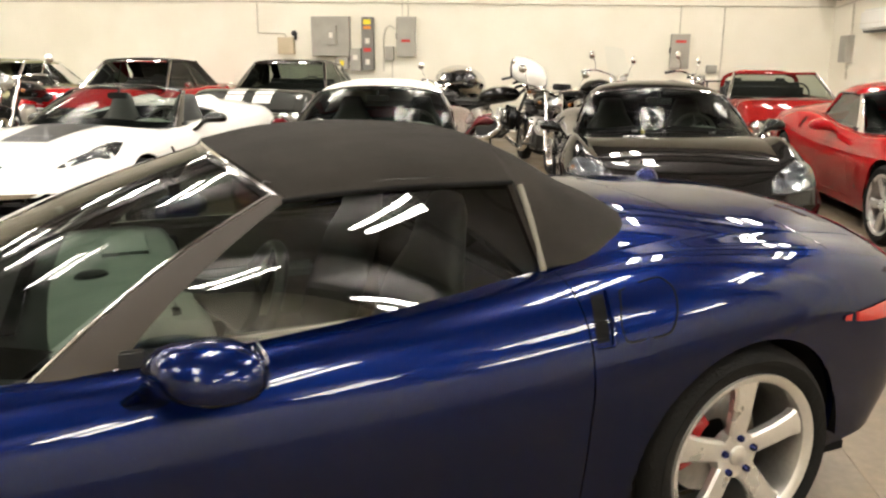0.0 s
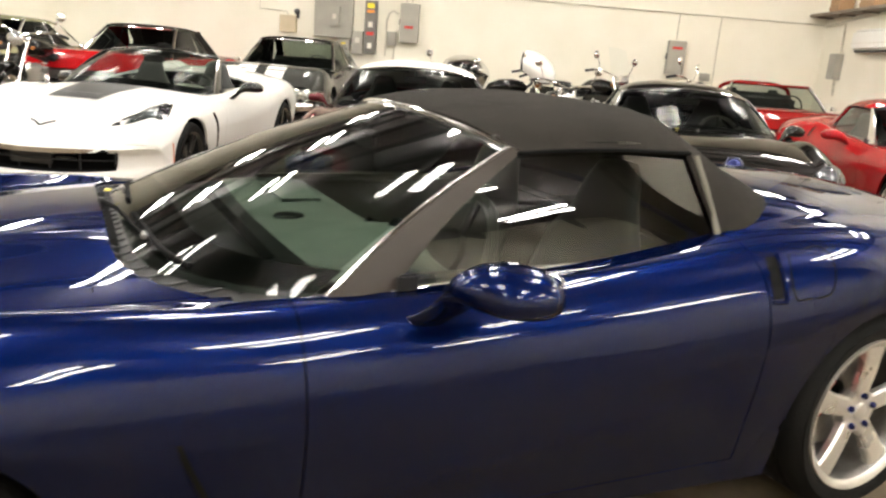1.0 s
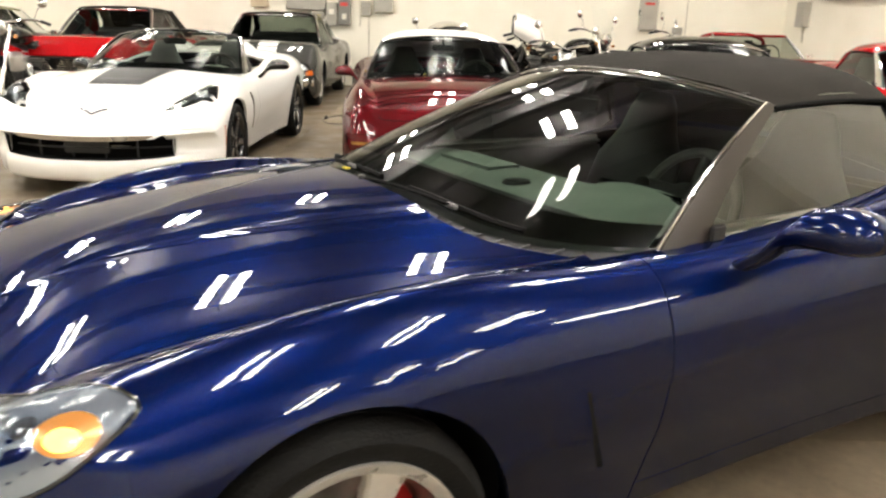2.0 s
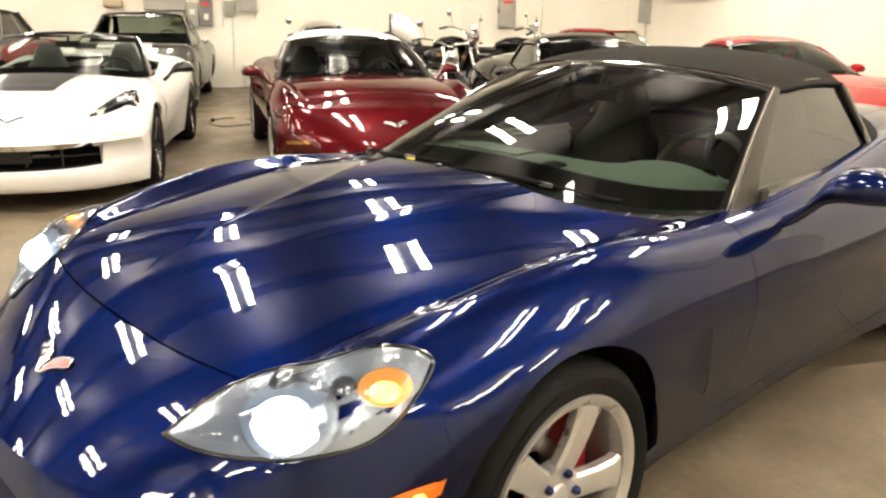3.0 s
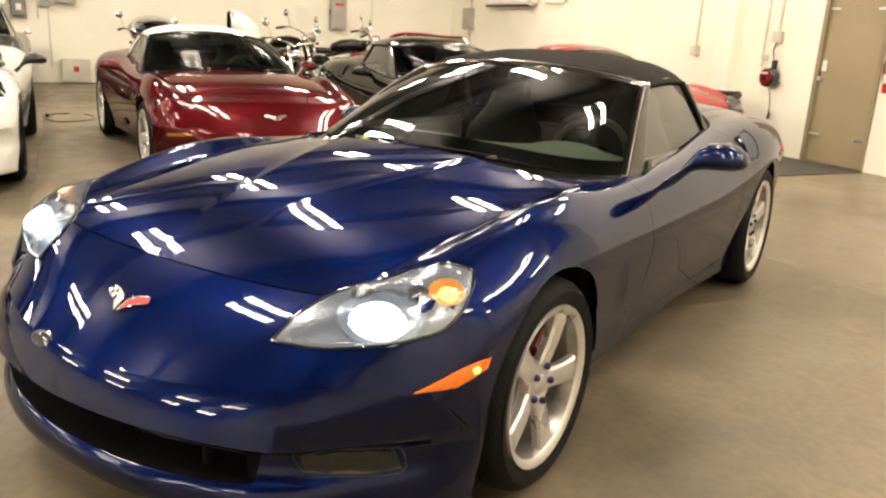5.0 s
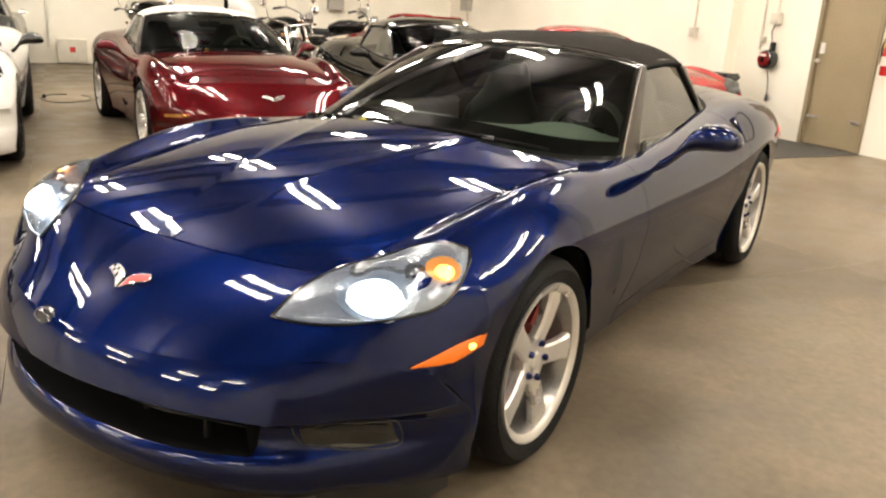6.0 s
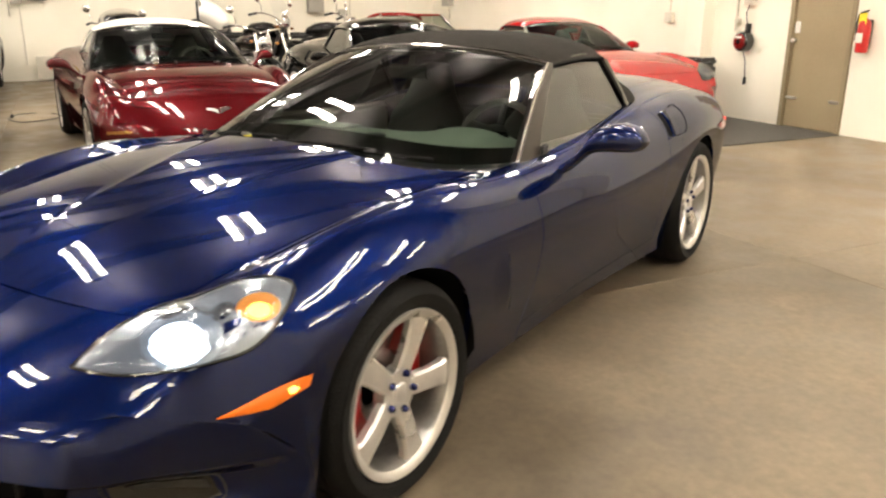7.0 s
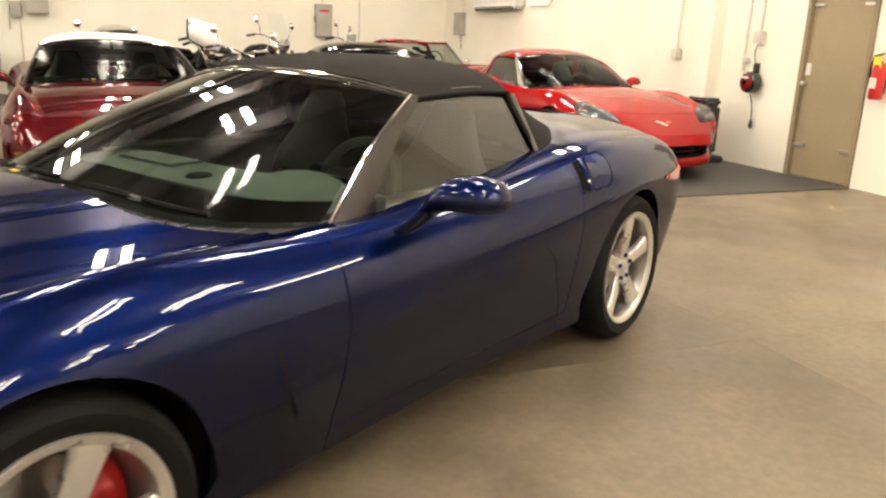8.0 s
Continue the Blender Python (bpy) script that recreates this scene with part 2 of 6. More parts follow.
def cubic(t, P, tq):
    """As hermite(), with even curvature all along."""
    t, P = np.asarray(t, float), np.asarray(P, float)
    y = P.reshape(len(t), -1)
    n, h = len(t), np.diff(t)
    A, R = np.zeros((n, n)), np.zeros_like(y)
    A[0, 0] = A[-1, -1] = 1
    for i in range(1, n - 1):
        A[i, i - 1], A[i, i], A[i, i + 1] = h[i - 1], 2 * (h[i - 1] + h[i]), h[i]
        R[i] = 6 * ((y[i + 1] - y[i]) / h[i] - (y[i] - y[i - 1]) / h[i - 1])
    M = np.linalg.solve(A, R)
    i = np.clip(np.searchsorted(t, tq, side="right") - 1, 0, n - 2)
    a, b, d = (t[i + 1] - tq)[:, None], (tq - t[i])[:, None], h[i][:, None]
    out = M[i] * a**3 / (6 * d) + M[i + 1] * b**3 / (6 * d) + (y[i] / d - M[i] * d / 6) * a + (y[i + 1] / d - M[i + 1] * d / 6) * b
    return out.reshape((len(tq),) + P.shape[1:])


def empty(name, m, label, category, group=""):
    ob = new(name)
    ob.matrix_world = m
    return tagged(ob, label, category, group)


# ---- the sports car ----
NKEY = 9
VS = sorted(set([round(k + i / 5, 3) for k in range(8) for i in range(5)] + [8.0, .88, .94, .97, 1.03, 1.06, 1.1, 1.15, 1.25, 1.3, 2.87, 2.886, 7.45, 7.47]))


def sports_ribs(sx=1.0, sy=1.0, sz=1.0, nose=0.0):
    """Half sections of a low two-seater, centre line to sill, from nose to tail. The front points along -x."""
    flat = [
        (-1.70, [0, .778, .20, .782, .50, .780, .655, .740, .82, .735, .905, .57, .897, .45, .89, .32, .87, .17]),
        (-1.30, [0, .846, .22, .841, .54, .833, .700, .803, .868, .775, .917, .640, .90, .50, .885, .34, .865, .17]),
        (-0.90, [0, .884, .26, .879, .56, .858, .727, .825, .872, .790, .910, .605, .89, .47, .85, .32, .81, .17]),
        (-0.50, [0, .906, .28, .903, .58, .872, .742, .828, .869, .787, .906, .580, .882, .44, .845, .32, .80, .17]),
        (0.0, [0, .93, .28, .9, .55, .87, .737, .846, .869, .798, .908, .578, .882, .44, .845, .32, .80, .17]),
        (0.50, [0, .963, .28, .94, .52, .91, .702, .884, .868, .805, .914, .605, .890, .46, .858, .32, .818, .17]),
        (0.90, [0, .996, .28, 1.0, .50, .965, .668, .928, .865, .838, .922, .665, .906, .51, .880, .34, .848, .17]),
        (1.34, [0, 1.012, .3, 1.012, .53, .985, .672, .948, .865, .86, .928, .735, .915, .58, .882, .36, .835, .17]),
        (1.72, [0, .988, .3, .985, .53, .962, .675, .925, .838, .85, .90, .72, .893, .55, .87, .40, .845, .27]),
    ]
    bent = [
        (-2.16, [-2.26, 0, .480, -2.245, .17, .483, -2.165, .48, .497, -2.072, .648, .520, -2.000, .785, .522, -1.915, .865, .497, -1.82, .88, .42, -1.745, .89, .32, -1.71, .87, .17]),
        (-2.05, [-2.122, 0, .585, -2.095, .16, .586, -2.055, .46, .583, -2.008, .628, .618, -1.945, .795, .622, -1.845, .887, .515, -1.785, .888, .43, -1.737, .89, .32, -1.708, .87, .17]),
        (-1.90, [-1.95, 0, .678, -1.945, .18, .688, -1.92, .44, .678, -1.886, .622, .692, -1.845, .790, .712, -1.772, .898, .545, -1.755, .897, .44, -1.73, .895, .32, -1.706, .87, .17]),
    ]
    tail = [
        (2.02, [2.13, 0, .945, 2.12, .3, .938, 2.11, .5, .912, 2.09, .67, .865, 2.06, .79, .80, 2.035, .855, .68, 2.03, .85, .55, 2.0, .835, .42, 1.96, .82, .30]),
        (2.15, [2.21, 0, .89, 2.20, .3, .885, 2.19, .5, .86, 2.17, .64, .81, 2.15, .74, .74, 2.13, .79, .63, 2.12, .79, .52, 2.09, .78, .42, 2.05, .76, .32]),
    ]
    out = []
    for t, r in bent:
        p = np.array(r).reshape(9, 3)
        p[:, 0] -= nose * np.clip((p[:, 2] - 0.15) * 3, 0, 1) * np.clip((-1.7 - p[:, 0]) * 3, 0, 1)
        out.append((t, p))
    for t, r in flat:
        yz = np.array(r).reshape(9, 2)
        out.append((t, np.column_stack([np.full(9, t), yz])))
    for t, r in tail:
        out.append((t, np.array(r).reshape(9, 3)))
    return [(t * sx, p * (sx, sy, sz)) for t, p in out]


class Skin:
    """A smooth half skin of a car: rows of points along its length, with open wheel arches."""

    def __init__(self, ribs, arches, cuts=(), step=0.05, sporty=False, wedge=False):
        tr = [t for t, _ in ribs]
        dense = [self.section(p) for _, p in ribs]
        if sporty:
            # between nose and tail the sections follow even guide lines
            flat = [(t, p) for t, p in ribs[3:-2]]
            mid = np.arange(flat[0][0], flat[-1][0] + .01, .095)
            keys = cubic([t for t, _ in flat], np.array([p for _, p in flat]), mid)
            for (_, p), r in zip(ribs[:3] + ribs[-2:], dense[:3] + dense[-2:]):
                q = np.array([v for v in VS if v <= 3]) / 3
                bend = (.7 * q ** 2 + .3 * q ** 4)[:, None]
                r[:len(q)] = p[0] + (p[3] - p[0]) * np.column_stack([bend, q, bend])
            dense = dense[:3] + [self.round_section(p) for p in keys] + dense[-2:]
            tr = tr[:3] + list(mid) + tr[-2:]
        dense = np.array(dense)
        ts = list(np.arange(tr[0], tr[-1], step)) + [tr[-1]] + list(cuts)
        for xc, zc, r in arches:
            ts += [xc + r * math.sin(a) for a in np.linspace(-1.5, 1.5, 25)] + [xc - r - 1e-4, xc + r + 1e-4, xc - r + 1e-4, xc + r - 1e-4]
        ts = sorted(ts)
        keep = [ts[0]]
        hard = set(cuts) | {xc + s * r + e for xc, zc, r in arches for s in (-1, 1) for e in (-1e-4, 1e-4)}
        for t in ts[1:]:
            if t - keep[-1] > 0.006 or t in hard:
                keep.append(t)
        self.ts = np.array(keep)
        self.rows = self.faired(tr, dense, sporty, wedge)
        low = np.array(VS) > 4.4
        self.rows[:, low, 0] = np.maximum.accumulate(self.rows[:, low, 0], axis=0)
        lo, hi = ribs[3][0], ribs[-3][0]
        k4 = VS.index(4.0)
        for i, t in enumerate(self.ts):
            row = self.rows[i]
            if lo <= t <= hi:
                f = min((t - lo) / .4, (hi - t) / .2, 1.0)
                w = np.clip((np.array(VS) - 2.4) / 1.0, f, 1)
                row[:, 0] += w * (t - row[:, 0])
            for xc, zc, r in arches:
                if abs(t - xc) < r:
                    zb = zc + math.sqrt(max(r * r - (t - xc) ** 2, 0))
                    low = row[k4:]
                    z, n = low[:, 2], len(low)
                    ok = np.argsort(z)
                    zz = np.linspace(z[0], zb, n)
                    yy = cubic(z[ok], low[ok, 1], zz)
                    row[k4:, 1], row[k4:, 2] = yy, zz
        self.hard = arches

    def faired(self, tr, dense, sporty, wedge):
        """Rows at the stations, faired along and across; a hood may carry a raised wedge with two creases."""
        vs, h, q = np.array(VS), .03, .05
        step = lambda x: np.clip(x, 0, 1) ** 2 * (3 - 2 * np.clip(x, 0, 1))

        def smoother(n, wave, firm):
            d = np.diff(np.eye(n), 3, axis=0)
            w = np.ones(n)
            w[:2] = w[-2:] = firm
            return np.linalg.solve(np.diag(w) + (wave / (2 * math.pi)) ** 6 * d.T @ d, np.diag(w))

        tu = np.arange(tr[0], tr[-1] + h / 2, h)
        G = cubic(tr, dense, tu)
        long = np.einsum("ab,bvc->avc", smoother(len(tu), (.6 if sporty else .95) / h, 30), G)
        mild = np.einsum("ab,bvc->avc", smoother(len(tu), .45 / h, 30), G)
        low = (1 - step((vs - 2.6) / 1.2))[None, :, None]
        F = mild + low * (long - mild)
        F[:, vs > 3.4, 0] = G[:, vs > 3.4, 0]
        # across, both halves at once as far as the flank
        m = vs <= 5
        vu = np.arange(0, 5 + q / 2, q)
        half = np.array([[np.interp(vu, vs[m], r[m, c]) for c in range(3)] for r in F])
        both = np.concatenate([(half * np.array([1, -1, 1])[None, :, None])[:, :, :0:-1], half], 2)
        both = both @ smoother(both.shape[2], (.45 if sporty else 1.7) / q, 40).T
        half = both[:, :, len(vu) - 1:]
        for i in range(len(tu)):
            for c in (1, 2):
                fresh = np.interp(vs[m], vu, half[i, c])
                shift = fresh[-1] - F[i, m, c][-1]
                F[i, m, c] = fresh
                F[i, ~m, c] += shift * (1 - step((vs[~m] - 5) / 1.0))
        F[:, 0, 1] = 0
        raw = cubic(tu, F, self.ts)
        # the wedge: columns 0..1 lie between its creases
        j = int(np.where(vs >= 2.4)[0][0])
        for i, t in enumerate(self.ts):
            if t > -.40 or not wedge:
                continue
            r = raw[i]
            yc = np.interp(t, [-2.16, -2.0, -1.5, -.95, -.4], [.03, .05, .150, .29, .40])
            ye = r[j, 1]
            wide = np.interp(t, [-2.1, -.9], [.03, .07])
            y = np.interp(vs[:j + 1], [0, 1, 1.4, vs[j]], [0, yc, yc + wide, ye])
            yy = np.concatenate([-r[j + 4:0:-1, 1], r[:j + 5, 1]])
            for c in (0, 2):
                zz = np.concatenate([r[j + 4:0:-1, c], r[:j + 5, c]])
                r[:j + 1, c] = cubic(yy, zz, y)
            r[:j + 1, 1] = y
            tall = .013 * step((t + 2.20) / 1.1) * (.25 + .75 * step((t + 2.0) / 1.1))
            r[:j + 1, 2] += tall * (.4 * (1 - np.clip((y - yc) / wide, 0, 1)) ** 2 + .6 * (1 - np.clip((y - yc) / (ye - yc), 0, 1)) ** 2)
        return raw

    def section(self, p):
        """A smooth half section with a soft crease along the flank."""
        a, q = self.arc(p), self.at(p, VS)
        k, j = VS.index(5.0), VS.index(1.0)
        return np.vstack([hermite(a[:2], p[:2], q[:j]), hermite(a[1:6], p[1:6], q[j:k]), hermite(a[5:], p[5:], q[k:])])

    def round_section(self, p):
        """A half section by its crown, the edge of its hood and its widest point; below that as section()."""
        out = self.section(p)
        vs = np.array(VS)
        zc, (yg, zg), (yw, zw) = p[0, 2], p[3, 1:], p[5, 1:]
        top, side = vs <= 3, (vs > 3) & (vs <= 5)
        q = vs[top] / 3
        out[top, 1], out[top, 2] = yg * q, zc - (zc - zg) * (.7 * q ** 2 + .3 * q ** 4)
        a = (vs[side] - 3) / 2 * math.pi / 2
        out[side, 1], out[side, 2] = yg + (yw - yg) * np.sin(a) ** (2 / 2.15), zw + (zg - zw) * np.cos(a) ** (2 / 2.15)
        u = (out[side, 1] - yg) / (yw - yg)
        crest = .046 * math.exp(-abs((p[3, 0] + 1.32) / .52) ** 3)
        out[side, 2] += crest * 6.75 * u * (1 - u) ** 2
        return out

    @staticmethod
    def arc(p):
        d = np.maximum(np.linalg.norm(np.diff(p, axis=0), axis=1) ** 0.6, 1e-3)
        return np.concatenate([[0], np.cumsum(d)])

    def at(self, p, vs):
        return np.interp(vs, np.arange(NKEY), self.arc(p))

    def split(self, i):
        """Whether the strip after row i is the upright edge of a wheel arch."""
        a, b = self.ts[i], self.ts[i + 1]
        return b - a < 3e-4

    def panel(self, choose, side, flange=0.0):
        """The faces for which choose(t, v) holds, on one side (1: its left, at -y) or both (0)."""
        bm = bmesh.new()
        for s in ((-1,) if side == 1 else (1,) if side == -1 else (-1, 1)):
            vert = {}

            def v_at(i, j):
                if (i, j) not in vert:
                    p = self.rows[i][j]
                    vert[i, j] = bm.verts.new((p[0], s * p[1], p[2]))
                return vert[i, j]

            for i in range(len(self.ts) - 1):
                if self.split(i):
                    continue
                tm = (self.ts[i] + self.ts[i + 1]) / 2
                for j in range(len(VS) - 1):
                    if choose(tm, (VS[j] + VS[j + 1]) / 2):
                        q = (v_at(i, j), v_at(i + 1, j), v_at(i + 1, j + 1), v_at(i, j + 1))
                        try:
                            bm.faces.new(q if s < 0 else q[::-1])
                        except ValueError:
                            pass
        bmesh.ops.remove_doubles(bm, verts=bm.verts[:], dist=2e-4)
        bm.normal_update()
        up = sum(f.normal.z * f.calc_area() + f.normal.y * f.calc_center_median().y for f in bm.faces)
        if up < 0:
            bmesh.ops.reverse_faces(bm, faces=bm.faces[:])
        if flange:
            edge = [e for e in bm.edges if len(e.link_faces) == 1 and abs(e.verts[0].co.y) + abs(e.verts[1].co.y) > 1e-3]
            nrm = {v: v.normal.copy() for e in edge for v in e.verts}
            ext = bmesh.ops.extrude_edge_only(bm, edges=edge)["geom"]
            fresh = [g for g in ext if isinstance(g, bmesh.types.BMVert)]
            olds = {tuple(round(c, 5) for c in v.co): n for v, n in nrm.items()}
            for v in fresh:
                v.co -= olds.get(tuple(round(c, 5) for c in v.co), Vector((0, 0, 1))) * flange
        return bm


def sheet_bm(sk, t0, t1, v1, n=46, flange=.015):
    """A panel of both halves between two curves t0(v) and t1(v), with clean edges."""
    js = [j for j, v in enumerate(VS) if v <= v1]
    cols = []
    for j in js:
        tq = np.linspace(t0(VS[j]), t1(VS[j]), n)
        cols.append([[np.interp(q, sk.ts, sk.rows[:, j, c]) for c in range(3)] for q in tq])
    rows = [[(p[i][0], -p[i][1], p[i][2]) for p in cols[::-1]] + [tuple(p[i]) for p in cols[1:]] for i in range(n)]
    drop = lambda r: [(x, y, z - flange) for x, y, z in r]
    rows = [drop(rows[0])] + rows + [drop(rows[-1])]
    rows = [[(r[0][0], r[0][1] + .002, r[0][2] - flange)] + r + [(r[-1][0], r[-1][1] - .002, r[-1][2] - flange)] for r in rows]
    return outward(grid_bm(rows), (-1.0, 0, 0))


def wheel(parent, x, y, side, radius, rim, width, metal, nuts, caliper, spokes=5, name="wheel", turn=18):
    """Tyre, rim with broad spokes, nuts, disc and caliper. side: -1 for the car's left."""
    w = new(name)
    w.parent = parent
    w.location = (x, y, radius)
    h = width / 2
    r, g = radius, rim
    prof = [(g, -h * .82), (g + .012, -h * .9), (g + .03, -h * .97), ((r + g) / 2 + .01, -h * 1.0), (r - .035, -h * .97), (r - .016, -h * .88), (r - .005, -h * .74),
            (r, -h * .55), (r, -h * .52), (r - .006, -h * .5), (r - .006, -h * .47), (r, -h * .45), (r, -h * .12), (r - .006, -h * .1), (r - .006, h * .1), (r, h * .12), (r, h * .45),
            (r - .006, h * .47), (r - .006, h * .5), (r, h * .52), (r, h * .55), (r - .005, h * .74), (r - .016, h * .88), (r - .035, h * .97), ((r + g) / 2 + .01, h), (g + .03, h * .97), (g + .012, h * .9), (g, h * .82)]
    part("tyre", lathe_bm([(a, b) for a, b in prof], 72), RUBBER, w)
    o = side * h
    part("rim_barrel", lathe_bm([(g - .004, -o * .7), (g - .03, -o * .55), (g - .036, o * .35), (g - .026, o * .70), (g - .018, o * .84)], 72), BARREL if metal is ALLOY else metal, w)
    lip = lathe_bm([(g - .018, o * .84), (g - .014, o * .875), (g - .002, o * .93), (g + .008, o * .95), (g + .010, o * .88), (g + .002, o * .8)], 72)
    part("rim", lip, metal, w)
    sp = bmesh.new()
    face = side * h * 0.76
    core = face - side * .014
    for k in range(spokes):
        a = radians(turn) + 2 * math.pi * k / spokes
        rows = []
        for rr, half, dep in ((.03, .034, -.013), (.07, .033, -.008), (g * .55, .034, .002), (g * .8, .039, .006), (g - .03, .046, .006), (g - .008, .056, .004)):
            ring = []
            for cx, cy in ((-1, -.028), (-1, -.008), (-.80, 0.0), (0, .003), (.80, 0.0), (1, -.008), (1, -.028)):
                q = half * cx
                yy = face + side * (dep + cy)
                ring.append((rr * math.cos(a) - q * math.sin(a), yy, rr * math.sin(a) + q * math.cos(a)))
            rows.append(ring)
        grid_bm(rows, closed=True, bm=sp)
    bmesh.ops.recalc_face_normals(sp, faces=sp.faces[:])
    part("spokes", sp, metal, w, angle=35)
    part("hub_cap", lathe_bm([(.0005, core + side * .013), (.022, core + side * .0125), (.028, core + side * .010), (.031, core + side * .004), (.072, core + side * .003), (.078, core - side * .03)], 40), metal, w)
    for k in range(5):
        a = radians(turn) + 2 * math.pi * k / 5
        nut = lathe_bm([(.0005, core + side * .022), (.007, core + side * .021), (.0105, core + side * .017), (.0115, core - side * .01)], 12, at=(.057 * math.cos(a), 0, .057 * math.sin(a)))
        part("lug_nut", nut, nuts, w)
    part("brake_disc", lathe_bm([(.07, -side * .005), (.165, -side * .005), (.168, -side * .012), (.165, -side * .03), (.07, -side * .03)], 48), DISC, w)
    reach = abs(face) - .062
    for a0 in caliper:
        rows = []
        for i in range(9):
            a = radians(a0 - 34 + 8.5 * i)
            rows.append([(q * math.cos(a), side * d, q * math.sin(a)) for q, d in ((.108, reach - .004), (.165, reach), (.196, reach - .018), (.196, -.05), (.108, -.05))])
        cb = grid_bm(rows, closed=True)
        for e in (rows[0], rows[-1]):
            cb.faces.new([cb.verts.new(p) for p in e])
        bmesh.ops.recalc_face_normals(cb, faces=cb.faces[:])
        part("brake_caliper", cb, CALIPER if metal is ALLOY else TRIM, w, angle=30)
    return w


def wheel_well(parent, x, z, r, y0, y1, s):
    bow = [(math.cos(a), math.sin(a)) for a in np.linspace(0, math.pi, 21)]
    if x < 0:
        bow = [(1, -.4)] + bow + [(-1, -.4)]
    rows = [[(x + q * c, s * (y if d >= 0 else min(y, .855 if c < 0 else .79)), z + (q if d >= 0 else r) * d) for c, d in bow] for y, q in ((y0, r + .004), (y1, r + .004), (y1, .02))]
    part("wheel_liner", grid_bm(rows), SHELL, parent)


def seat(parent, x, y, mat):
    s = new("seat")
    s.parent = parent
    part("seat_cushion", box_bm(.50, .48, .16, (x, y, .40), .06, 3), mat, s)
    rows = []
    for i, (px, pz, wd, dp) in enumerate(((x + .20, .42, .23, .07), (x + .26, .60, .25, .075), (x + .34, .82, .23, .07), (x + .38, .93, .15, .06), (x + .40, 1.02, .12, .055), (x + .415, 1.075, .09, .03))):
        rows.append([(px + dp * math.sin(a), y + wd * math.cos(a) * (abs(math.cos(a)) ** -.3 if abs(math.cos(a)) > .05 else 1), pz + dp * .35 * math.sin(a)) for a in np.linspace(0, 2 * math.pi, 20, endpoint=False)])
    b = grid_bm(rows, closed=True)
    b.faces.new([v for v in list(b.verts)[-20:]])
    bmesh.ops.recalc_face_normals(b, faces=b.faces[:])
    part("backrest", b, mat, s, angle=60)


